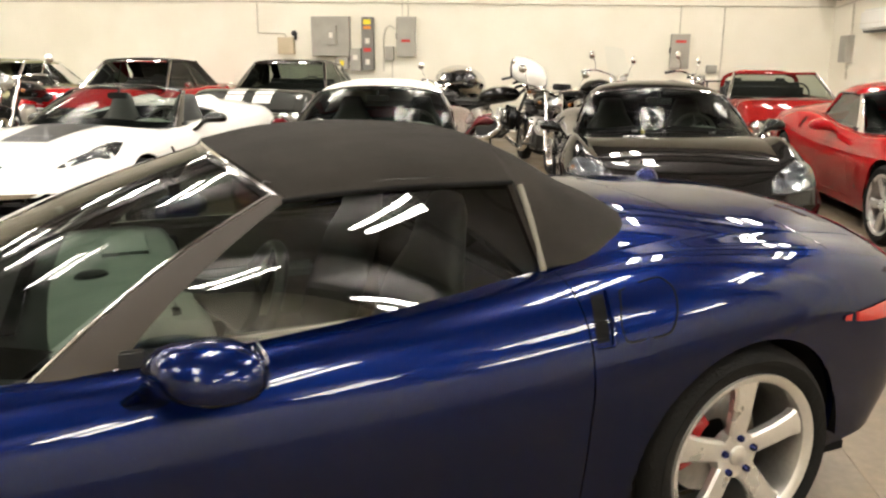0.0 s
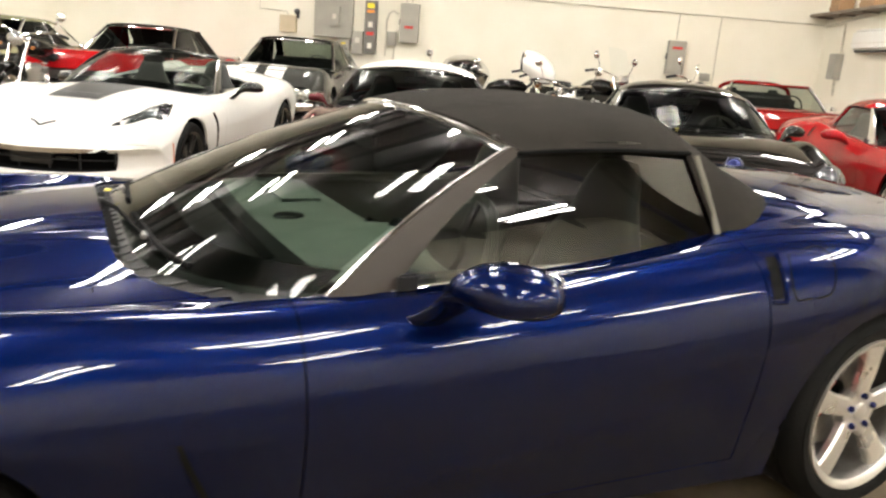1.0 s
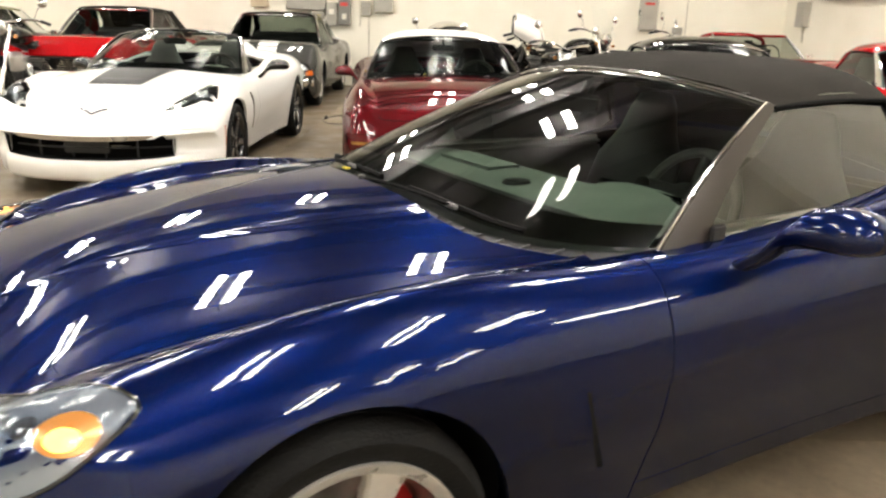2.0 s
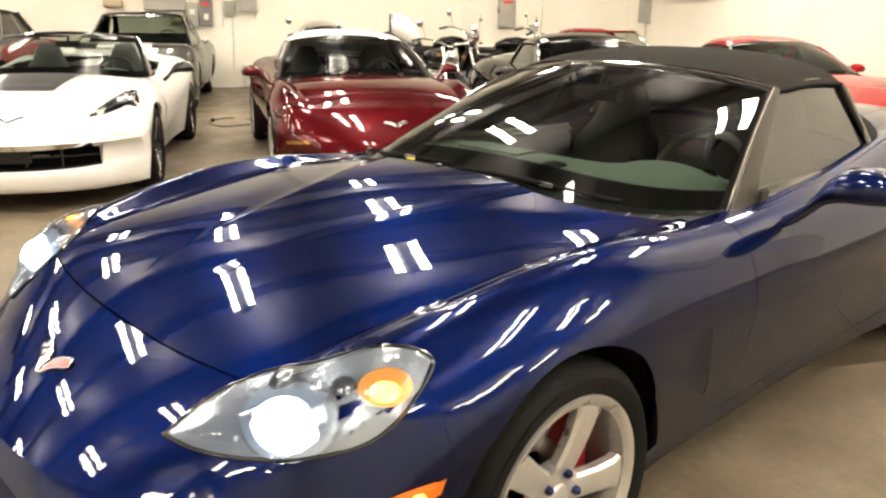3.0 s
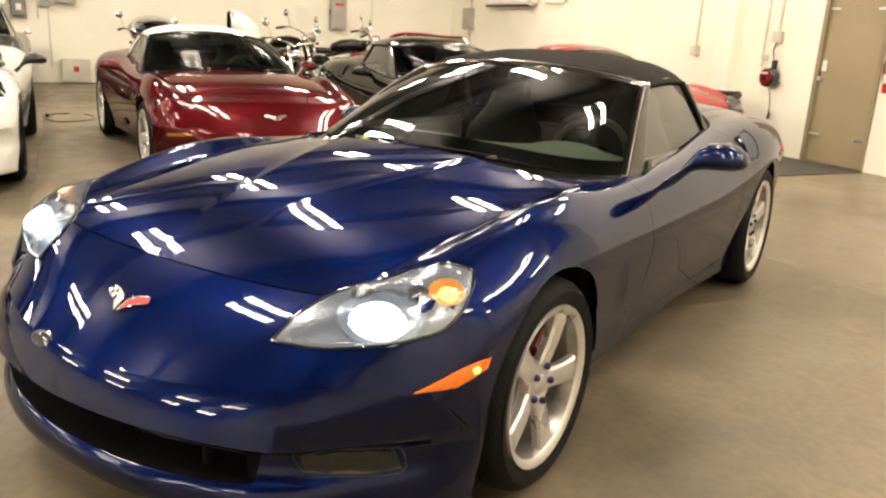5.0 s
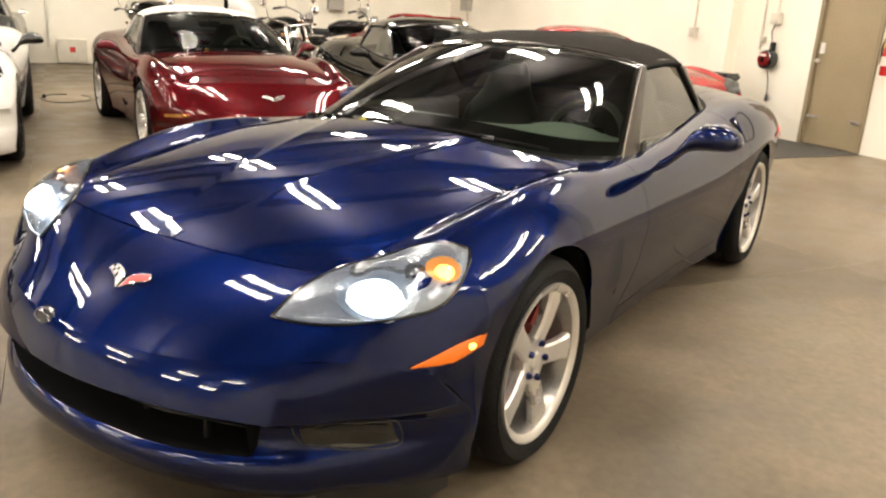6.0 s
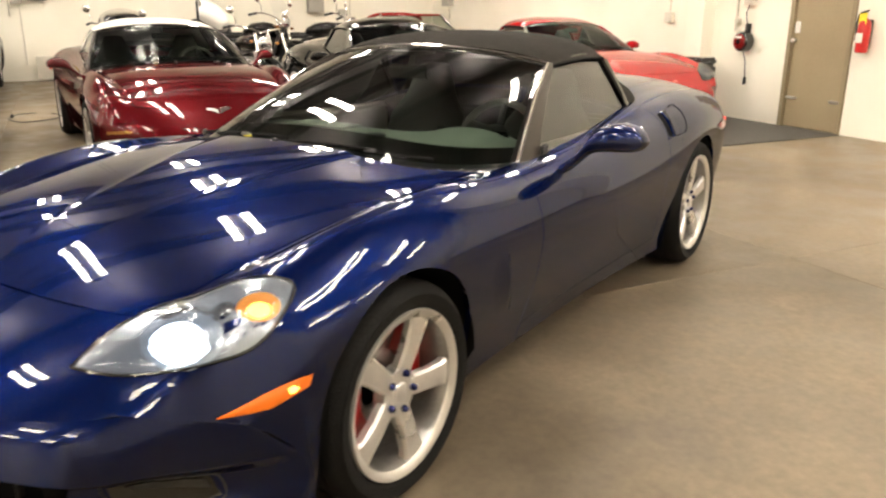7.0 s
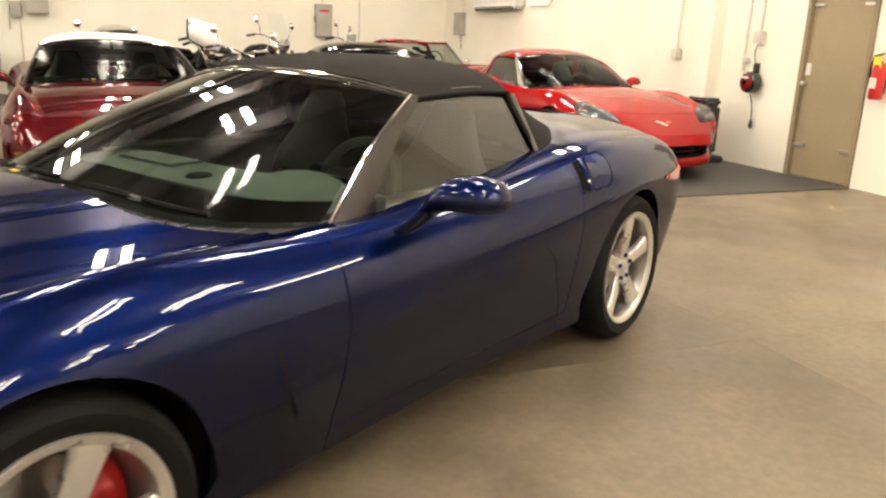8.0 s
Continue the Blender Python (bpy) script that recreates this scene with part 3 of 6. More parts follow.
def interior(parent, dashmat):
    part("cabin_floor", box_bm(1.5, 1.42, .06, (.05, 0, .24), .02), SHELL, parent)
    part("rear_bulkhead", box_bm(.05, 1.28, .60, (.78, 0, .56), .02), SHELL, parent)
    rows = []
    for i in range(25):
        y = -.70 + 1.4 * i / 24
        q = 1 - (y / .80) ** 2
        hood = .035 * math.exp(-((y + .36) / .20) ** 2)
        rows.append([(-.66 - .10 * q, y, .80), (-.41 - .04 * q, y, .842), (-.36, y, .845 + hood * .6), (-.20, y, .85 + hood), (-.10, y, .835 + hood), (-.06, y, .79 + hood * .5), (-.08, y, .70), (-.16, y, .55), (-.2, y, .30)])
    part("dash_shelf", grid_bm([r[:2] for r in rows]), TRIM, parent)
    part("dashboard", grid_bm([r[1:] for r in rows]), dashmat, parent, angle=60)
    for s in (-1, 1):
        part("sun_visor", box_bm(.17, .46, .018, (.15, s * .30, 1.165), .008, 2), TRIM, parent)
    part("inner_mirror", box_bm(.03, .22, .06, (-.10, 0, 1.10), .012, 2), TRIM, parent)
    part("mirror_stalk", tube_bm([(-.09, 0, 1.12), (-.06, 0, 1.17)], .012, 8), TRIM, parent)
    part("centre_console", box_bm(.9, .24, .22, (.25, 0, .46), .05, 3), dashmat, parent)
    for s in (-1, 1):
        part("door_lining", box_bm(1.15, .05, .42, (.10, s * .73, .62), .02), LINING, parent)
        part("inner_sill", box_bm(.95, .06, .05, (.18, s * .715, .835), .02, 3), LINING, parent)
        part("lining_armrest", box_bm(.5, .07, .06, (.25, s * .68, .62), .025, 3), dashmat, parent)
    cover = []
    for i in range(15):
        a = math.pi * i / 14
        y, z = -.36 - .20 * math.cos(a), .82 + .062 * math.sin(a) ** .7
        cover.append([(-.42, y * .95, z - .03), (-.30, y, z - .004), (-.14, y, z + .006), (-.10, y, z - .004)])
    part("gauge_hood", outward(grid_bm(cover), (-.2, -.36, .7)), dashmat, parent)
    part("gauge_panel", box_bm(.02, .36, .11, (-.15, -.36, .83), .01), GLOSSBLK, parent)
    part("defroster_slot", box_bm(.035, .95, .006, (-.52, 0, .848), .002), SHELL, parent)
    part("airbag_cover", box_bm(.15, .34, .012, (-.24, .38, .852), .006, 2), dashmat, parent)
    part("pod_speaker", lathe_bm([(.0005, .012), (.04, .010), (.05, .0), (.052, -.02)], 20, "z", at=(-.34, 0, .845)), TRIM, parent)
    part("centre_stack", box_bm(.05, .22, .20, (-.07, 0, .70), .012), GLOSSBLK, parent)
    for y in (-.64, -.13, .13, .64):
        part("air_vent", lathe_bm([(.0005, .005), (.03, .004), (.04, .012), (.046, .0), (.046, -.02)], 20, "x", at=(-.058, y, .765)), TRIM, parent)
    sw = new("steering_wheel")
    sw.parent = parent
    sw.matrix_local = pose(.06, -.36, .80, 0, 24, 0)
    part("steering_rim", lathe_bm([(.185 + .016 * math.cos(a), .016 * math.sin(a)) for a in np.linspace(0, 2 * math.pi, 13)], 48, "x"), RIMLEATHER, sw)
    part("steering_hub", lathe_bm([(.0005, .01), (.06, .0), (.075, -.03), (.05, -.08), (.03, -.22)], 24, "x"), TRIM, sw)
    for a in (0, 140, 220):
        c, s = math.cos(radians(a + 90)), math.sin(radians(a + 90))
        part("steering_spoke", tube_bm([(0, .05 * c, .05 * s), (0, .18 * c, .18 * s)], .014), TRIM, sw)
    for y in (-.36, .36):
        seat(parent, .22, y, SEATM)


def soft_top(parent, mat):
    tab = [
        (0.085, [0, 1.215, .2, 1.212, .40, 1.195, .54, 1.165, .60, 1.14]),
        (0.20, [0, 1.243, .2, 1.24, .40, 1.222, .54, 1.187, .60, 1.148]),
        (0.42, [0, 1.262, .2, 1.258, .39, 1.238, .52, 1.198, .585, 1.152]),
        (0.74, [0, 1.25, .2, 1.245, .38, 1.222, .50, 1.18, .558, 1.142]),
        (0.775, [0, 1.243, .2, 1.238, .38, 1.213, .515, 1.14, .69, .925]),
        (0.90, [0, 1.19, .2, 1.183, .37, 1.155, .51, 1.08, .68, .925]),
        (1.05, [0, 1.11, .19, 1.102, .36, 1.075, .50, 1.02, .63, .935]),
        (1.18, [0, 1.045, .18, 1.04, .34, 1.025, .47, .985, .575, .945]),
        (1.24, [0, 1.005, .17, 1.003, .32, .995, .44, .975, .52, .95]),
    ]
    half = []
    for x, r in tab:
        q = spline(np.array(r).reshape(5, 2), 5)
        half.append(np.column_stack([np.full(len(q), x), q]))
    xs = [x for x, _ in tab]
    tq = np.array(sorted(set(list(np.linspace(.085, .74, 14)) + [.75, .758, .766, .775] + list(np.linspace(.80, 1.24, 12)))))
    low = hermite(xs[:4], np.array(half[:4]), tq[tq <= .74])
    high = hermite(xs[4:], np.array(half[4:]), tq[tq >= .775])
    mid = [half[3] + (half[4] - half[3]) * f for f in (.3, .6, .85)]
    H = np.array(list(low) + mid + list(high))
    shift = .005 + .095 * (np.abs(H[:, :, 1]) / .60) ** 2 - .085
    H[:, :, 0] += shift * np.clip((.42 - H[:, :, 0]) / .335, 0, 1)
    sag = 0.004 * np.sin(np.linspace(0, 6, len(H)))
    H[:, :8, 2] += sag[:, None]
    rows = [[tuple(p * (1, -1, 1)) for p in r[::-1]] + [tuple(p) for p in r[1:]] for r in H]
    bm = grid_bm(rows)
    bm.normal_update()
    if sum(f.normal.z for f in bm.faces) < 0:
        bmesh.ops.reverse_faces(bm, faces=bm.faces[:])
    thicken(bm, .012)
    top = part("soft_top", bm, mat, parent, angle=50)
    for s in (-1, 1):
        e = [(r[-1][0], s * (r[-1][1] + .002), r[-1][2] - .004) for r in H]
        part("roof_seal", tube_bm(e[:14], .007, 8), SHELL, parent)
        part("window_seal", tube_bm([(.765, s * .562, 1.13), (.772, s * .61, 1.05), (.775, s * .688, .915)], .009, 8), plain("seal_grey", (.16, .15, .12), .5), parent)
    return top


def pillar_back(s, f):
    """The rear edge of a windscreen pillar, from the sill up to the roof."""
    a, b, c = Vector((-.295, s * .752, .829)), Vector((-.165, s * .698, .985)), Vector((.118, s * .598, 1.142))
    return a * (1 - f) ** 2 + b * 2 * f * (1 - f) + c * f * f


def screen(parent, frame_mat, glassmat, top=True):
    """Windscreen, its frame and the two door windows."""
    base = lambda y: (-.838 + .45 * (abs(y) / .77) ** 6, y, .874 - .054 * (abs(y) / .745) ** 2)
    head = lambda y: (.005 + .095 * (abs(y) / .60) ** 2, y, 1.205 - .065 * (abs(y) / .60) ** 2.2)
    n, rows = 24, []
    for i in range(13):
        f = i / 12
        row = []
        for j in range(n + 1):
            q = -1 + 2 * j / n
            a, b = base(q * .735), head(q * .585)
            bow = .018 * math.sin(math.pi * f)
            row.append((a[0] + (b[0] - a[0]) * f - bow, a[1] + (b[1] - a[1]) * f, a[2] + (b[2] - a[2]) * f + bow))
        rows.append(row)
    part("windscreen", outward(grid_bm(rows)), glassmat, parent)
    band = []
    for k in (0, .5, 1.0, 1.5, 1.9):
        a, b = rows[int(k)], rows[int(k) + 1]
        band.append([tuple(p + (q - p) * (k - int(k)) + d for p, q, d in zip(u, w, (.003, 0, -.004))) for u, w in zip(a, b)])
    part("screen_band", outward(grid_bm(band)), SHELL, parent)
    hd = [head(y) for y in np.linspace(-.60, .60, 25)]
    part("screen_header", outward(grid_bm([[(x - .028, y, z - .010) for x, y, z in hd], [(x - .006, y, z + .003) for x, y, z in hd], [(x + .012, y, z + .004) for x, y, z in hd], [(x + .02, y, z - .02) for x, y, z in hd]])), GLOSSBLK, parent)
    part("header_strip", tube_bm([(x - .004, y, z + .006) for x, y, z in hd], .005, 6), CHROME, parent)
    bs = [base(y) for y in np.linspace(-.76, .76, 31)]
    brim = [(-.888 + .36 * (abs(y) / .77) ** 7, y, .876 - .056 * (abs(y) / .745) ** 2) for y in np.linspace(-.76, .76, 31)]
    part("cowl", outward(grid_bm([brim, [((b[0] + g[0]) / 2, b[1], b[2] - .016) for b, g in zip(brim, bs)], [(x - .004, y, z - .006) for x, y, z in bs], [(x + .03, y, z + .010) for x, y, z in bs]]), (0, 0, .3)), TRIM, parent)
    for k in range(2, 29):
        b, g = Vector(brim[k]), Vector(bs[k])
        part("cowl_rib", tube_bm([b + Vector((.004, 0, .0)), b.lerp(g, .5) + Vector((0, .006, -.006)), g + Vector((-.006, .012, .0))], .0035, 6), TRIM, parent)
    for s in (-1, 1):
        lo0, hi0 = Vector((-.465, s * .742, .818)), Vector((.075, s * .588, 1.150))
        rows = []
        for i in range(13):
            f = i / 12
            up = Vector((-.018, s * .004, .018)) * math.sin(math.pi * f)
            rear = pillar_back(s, f)
            rows.append([lo0.lerp(hi0, f) + up + Vector((.01, -s * .03, -.02)), lo0.lerp(hi0, f) + up, lo0.lerp(hi0, f) + up + Vector((.006, s * .012, .004)), (lo0.lerp(hi0, f) + up).lerp(rear, .42) + Vector((0, s * (.012 - .004 * f), .004)), rear, rear + Vector((.0, -s * .03, -.01))])
        part("windscreen_pillar", grid_bm(rows), frame_mat, parent, angle=25)
        part("sail_trim", box_bm(.055, .014, .045, (-.262, s * .756, .851), .006, 2), TRIM, parent)
        part("pillar_strip", tube_bm([r[1] + Vector((-.002, s * .004, .003)) for r in rows], .004, 6), CHROME, parent)
        if top:
            rows = []
            for i in range(11):
                f = i / 10
                a = pillar_back(s, f) + Vector((-.006, -s * .006, .002))
                b = Vector((.757 + .005 * f, s * (.686 - .150 * f), .895 + .245 * f))
                row = []
                for j in range(13):
                    p = a.lerp(b, j / 12)
                    p.z += (.028 * f) * math.sin(math.pi * j / 12) - .012 * (1 - f) * math.sin(math.pi * j / 12)
                    p.y += s * .003 * math.sin(math.pi * f)
                    row.append(p)
                rows.append(row)
            part("door_window", outward(grid_bm(rows)), SIDEGLASS, parent)
            part("belt_strip", tube_bm([rows[0][j] + Vector((0, s * .004, -.002)) for j in range(13)], .006, 6), CHROME if frame_mat is PILLAR else TRIM, parent)


def mirror(parent, s, mat, at=(-.17, .79, .815)):
    m = new("wing_mirror")
    m.parent = parent
    x, y, z = at
    rows = []
    secs = ((-.10, .0, -.052, .055, .024, .03), (-.08, .045, -.03, .046, .021, .026), (-.05, .085, .006, .043, .021, .023), (-.02, .112, .04, .056, .032, .024), (.0, .135, .062, .084, .050, .032),
            (.02, .17, .077, .100, .062, .040), (.035, .225, .081, .102, .063, .043), (.048, .27, .079, .090, .053, .040), (.056, .30, .075, .062, .036, .029), (.06, .312, .073, .03, .016, .014))
    for dx, dy, dz, hx, ht, hb in secs:
        ring = []
        for k in range(20):
            a = 2 * math.pi * k / 20
            c, q = math.cos(a), math.sin(a)
            ring.append((x + dx + hx * math.copysign(abs(c) ** .8, c), s * (y + dy), z + dz + (ht if q > 0 else hb) * math.copysign(abs(q) ** .85, q)))
        rows.append(ring)
    b = grid_bm(rows, closed=True)
    b.faces.new(list(b.verts)[-20:])
    bmesh.ops.recalc_face_normals(b, faces=b.faces[:])
    part("mirror_shell", b, mat, m, angle=70)
    part("mirror_glass", box_bm(.006, .10, .07, (x + .035 + .097, s * (y + .22), z + .086), .003, 1), CHROME, m)


def fascia(parent, skin, mat, z_lip=.17, mouth=(.52, .37, .25)):
    """The front bumper cover with its mouth."""
    row = skin.rows[0]
    k5 = VS.index(5.0)
    B = row[:k5 + 1]
    E = row[k5:]
    zE = E[::-1, 2]
    ymax, zt, zb = mouth
    top = B[0][2]
    levels = [top, top - .006, top - .035, zt + .012, zt, zt - .02, (zt + zb) / 2, zb + .02, zb, zb - .012, zb - .04, z_lip + .01, z_lip - .015, z_lip - .03]
    outs = [0, .004, .020, .038, .028, -.002, -.004, -.002, .012, .024, .028, .024, .010, -.02]
    cols = []
    for j in range(len(B)):
        f = j / (len(B) - 1)
        q = min(max((f - .62) / .38, 0), 1)
        q = q * q * (3 - 2 * q)
        p0, p1 = B[max(j - 1, 0)], B[min(j + 1, len(B) - 1)]
        tx, ty = (p1 - p0)[:2] if j else (0, 1)
        n = Vector((-ty, tx, 0)).normalized()
        col = []
        for i, (z, o) in enumerate(zip(levels, outs)):
            zz = z + (B[j][2] - top) * (1 - i / (len(levels) - 1))
            if 3 <= i <= 9:
                sag = .05 * max(0, (B[j][1] / ymax) - .35) ** 2 if B[j][1] <= ymax + .05 else .05 * .5
                zz -= sag if i <= 5 else -sag * .4
            ex = np.array([np.interp(zz, zE, E[::-1, 0]), np.interp(zz, zE, E[::-1, 1])])
            px = np.array([B[j][0] + n.x * o * 1.5, B[j][1] + n.y * o * 1.5])
            m = px * (1 - q) + ex * q
            col.append((m[0], m[1], zz))
        cols.append(col)
    bm = bmesh.new()
    for s in (-1, 1):
        vs = [[bm.verts.new((x, s * y, z)) for x, y, z in c] for c in cols]
        for j in range(len(cols) - 1):
            for i in range(len(levels) - 1):
                ym = (cols[j][i][1] + cols[j + 1][i][1]) / 2
                if 4 <= i <= 7 and ym < ymax:
                    continue
                try:
                    bm.faces.new((vs[j][i], vs[j][i + 1], vs[j + 1][i + 1], vs[j + 1][i]))
                except ValueError:
                    pass
    bmesh.ops.remove_doubles(bm, verts=bm.verts[:], dist=1e-4)
    bmesh.ops.recalc_face_normals(bm, faces=bm.faces[:])
    bm.normal_update()
    if sum(f.normal.x for f in bm.faces) > 0:
        bmesh.ops.reverse_faces(bm, faces=bm.faces[:])
    part("front_bumper", bm, mat, parent, angle=60)
    # inside of the mouth
    rows = []
    ring = [c for c in cols if c[4][1] <= ymax + .03]
    pts = [(c[4][0], -c[4][1], c[4][2]) for c in ring[::-1]] + [(c[4][0], c[4][1], c[4][2]) for c in ring[1:]]
    low = [(c[8][0], -c[8][1], c[8][2]) for c in ring[::-1]] + [(c[8][0], c[8][1], c[8][2]) for c in ring[1:]]
    loop = pts + low[::-1]
    for d, k in ((-.002, 1.0), (.05, .99), (.14, .96)):
        rows.append([(x + d, y * k, z) for x, y, z in loop])
    g = grid_bm(rows, closed=True)
    g.faces.new(list(g.verts)[-len(loop):])
    part("grille_cavity", g, SHELL, parent)
    for q in (-.36, -.12, .12, .36):
        part("grille_bar", box_bm(.02, .012, zt - zb - .01, (B[0][0] + .10, q, (zt + zb) / 2), .003), TRIM, parent)
    part("grille_bar", tube_bm([(x + .085, y * .97, (zt + zb) / 2) for x, y, z in pts[::3]], .007, 6), TRIM, parent)
    return cols


def skin_tree(car):
    """A search tree of the car's outer panels, in the car's own frame."""
    bm = bmesh.new()
    for o in car.children:
        if o.type == "MESH" and o.name.split(".")[0] in ("body", "hood", "door", "front_bumper", "rear_deck"):
            bm.from_mesh(o.data)
    t = BVHTree.FromBMesh(bm)
    bm.free()
    return t


def snap(tree, p, off=0.0):
    co, n, _, _ = tree.find_nearest(Vector(p))
    return co + n * off


def patch_bm(tree, low, up, off=.004, n=16, m=8, bulge=0.0, s=1):
    """A sheet between two edge curves, laid on the car's skin; bulge lifts its middle."""
    A, B = spline(low, n), spline(up, n)
    k = np.linspace(0, 1, 25)
    A = np.column_stack([np.interp(k, np.linspace(0, 1, len(A)), A[:, c]) for c in range(3)])
    B = np.column_stack([np.interp(k, np.linspace(0, 1, len(B)), B[:, c]) for c in range(3)])
    rows = []
    for i in range(25):
        row = []
        for j in range(m + 1):
            f = j / m
            p = A[i] * (1 - f) + B[i] * f
            w = 4 * f * (1 - f) * min(1.0, 4 * (i / 24) * (1 - i / 24) * 1.6)
            row.append(snap(tree, (p[0], s * p[1], p[2]), off + bulge * w))
        rows.append(row)
    return outward(grid_bm(rows))


def groove(parent, name, tree, pts, mat, s=1, r=.0022, off=0.0, n=6, closed=False):
    P = spline(list(pts) + ([pts[0]] if closed else []), n)
    return part(name, tube_bm([snap(tree, (p[0], s * p[1], p[2]), off) for p in P], r, 6), mat, parent)


def disc_bm(tree, c, r, off, s=1, rx=1.0, n=20):
    """A small round plate laid on the skin about c."""
    co, nn, _, _ = tree.find_nearest(Vector((c[0], s * c[1], c[2])))
    u = nn.cross(Vector((0, 0, 1))).normalized()
    w = nn.cross(u).normalized()
    rows = []
    for q in (.02, .5, .85, 1.0):
        rows.append([snap(tree, co + (u * math.cos(a) * rx + w * math.sin(a)) * r * q, off * (1 - .7 * q * q)) for a in np.linspace(0, 2 * math.pi, n, endpoint=False)])
    b = grid_bm(rows, closed=True)
    bmesh.ops.recalc_face_normals(b, faces=b.faces[:])
    return b


LAMP_LOW = [(-2.065, .495, .590), (-2.044, .580, .590), (-2.0, .690, .604), (-1.94, .791, .628), (-1.841, .839, .644), (-1.744, .839, .694), (-1.675, .806, .739)]
LAMP_UP = [(-2.065, .495, .590), (-1.985, .516, .645), (-1.89, .572, .698), (-1.807, .658, .737), (-1.709, .755, .757), (-1.675, .806, .739)]


def headlamps(car, tree, lit):
    for s in (-1, 1):
        lamp = new("headlamp")
        lamp.parent = car
        part("lamp_bucket", patch_bm(tree, LAMP_LOW, LAMP_UP, .0015, s=s), BUCKETGLOW if lit else BUCKET, lamp)
        ring = LAMP_LOW + LAMP_UP[-2:0:-1]
        groove(lamp, "lamp_gasket", tree, ring, GLOSSBLK, s, .004, .002, 8, True)
        part("lamp_reflector", disc_bm(tree, (-1.929, .708, .673), .088, .005, s, 1.25), REFLECT, lamp)
        part("projector", disc_bm(tree, (-1.880, .625, .698), .034, .012, s), BUCKET, lamp)
        part("projector_lens", disc_bm(tree, (-1.880, .625, .698), .024, .016, s), REFLECT, lamp)
        # when lit, nested discs paint the bulb's light on the bowl, brighter inwards
        part("lit_bowl", disc_bm(tree, (-1.933, .715, .670), .078, .008, s, 1.5), BOWLGLOWDIM if lit else REFLECT, lamp)
        part("lit_bowl", disc_bm(tree, (-1.940, .715, .664), .055, .013, s, 1.5), BOWLGLOW if lit else REFLECT, lamp)
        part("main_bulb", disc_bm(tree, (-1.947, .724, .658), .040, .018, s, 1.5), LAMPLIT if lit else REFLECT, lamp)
        part("lamp_divider", disc_bm(tree, (-1.842, .756, .717), .024, .010, s), BUCKET, lamp)
        part("turn_reflector", disc_bm(tree, (-1.783, .803, .716), .041, .006, s, 1.25), AMBERBOWLGLOW if lit else BUCKET, lamp)
        part("turn_bulb", disc_bm(tree, (-1.790, .810, .711), .022, .012, s, 1.3), AMBERLIT if lit else AMBERDIM, lamp)
        part("lamp_lens", patch_bm(tree, LAMP_LOW, LAMP_UP, .004, bulge=.014, s=s), LENS, lamp)


def side_markers(car, tree, lit):
    for s in (-1, 1):
        m = part("side_marker", patch_bm(tree, [(-1.950, .831, .515), (-1.864, .880, .512), (-1.739, .901, .527)], [(-1.950, .831, .518), (-1.826, .879, .548), (-1.727, .903, .556)], .006, m=4, bulge=.004, s=s), AMBERGLOW if lit else AMBER, car, "amber side marker lamp")
        if lit:
            part("marker_bulb", disc_bm(tree, (-1.787, .896, .536), .011, .013, s, 2.0), AMBERLIT, m)
        m = part("rear_marker", patch_bm(tree, [(1.676, .90, .722), (1.80, .875, .705), (1.93, .835, .707)], [(1.676, .90, .735), (1.80, .875, .742), (1.955, .81, .742)], .005, m=4, s=s), REDLENS, car, "red side marker lamp")
        if lit:
            part("marker_bulb", disc_bm(tree, (1.925, .83, .727), .013, .009, s), REDLIT, m)


def side_details(car, tree, paint):
    for s in (-1, 1):
        # vent slot drawn as a black strip standing in for the shade inside
        part("fender_vent", patch_bm(tree, [(-.805, .90, .60), (-.768, .885, .50), (-.705, .872, .36)], [(-.792, .90, .60), (-.753, .885, .50), (-.689, .872, .36)], .0012, m=3, s=s), SHELL, car)
        edge = spline([(-.808, .90, .615), (-.772, .885, .50), (-.708, .872, .35)], 6)
        rows = []
        for i, p in enumerate(edge):
            f = i / (len(edge) - 1)
            tall = .012 * math.sin(math.pi * f) ** .8
            rows.append([snap(tree, (p[0] - .13 * (1 - k / 8), s * p[1], p[2]), -.0008 + tall * (k / 8) ** 2) for k in range(9)] + [snap(tree, (p[0] + .002, s * p[1], p[2]), -.008)])
        part("vent_lip", outward(grid_bm(rows)), paint, car)
        # flat black patch: the shade of the handle recess put on as colour
        part("handle_recess_shade", patch_bm(tree, [(.835, .81, .862), (.815, .87, .80), (.812, .886, .77)], [(.872, .812, .862), (.853, .868, .80), (.848, .886, .772)], .002, m=3, s=s), SHELL, car)
        groove(car, "handle_lip", tree, [(.884, .81, .868), (.872, .85, .83), (.86, .893, .765)], paint, s, .007, .004)
        groove(car, "handle_lip", tree, [(.86, .893, .762), (.83, .893, .762), (.808, .893, .765)], paint, s, .005, .003)
    door = [(.925, .812, .866), (1.00, .806, .876), (1.06, .806, .876), (1.078, .83, .856), (1.05, .885, .793), (1.03, .897, .776), (.96, .897, .768), (.90, .894, .768), (.893, .875, .79)]
    groove(car, "fuel_door_gap", tree, door, SHELL, -1, .0028, .0, 8, True)


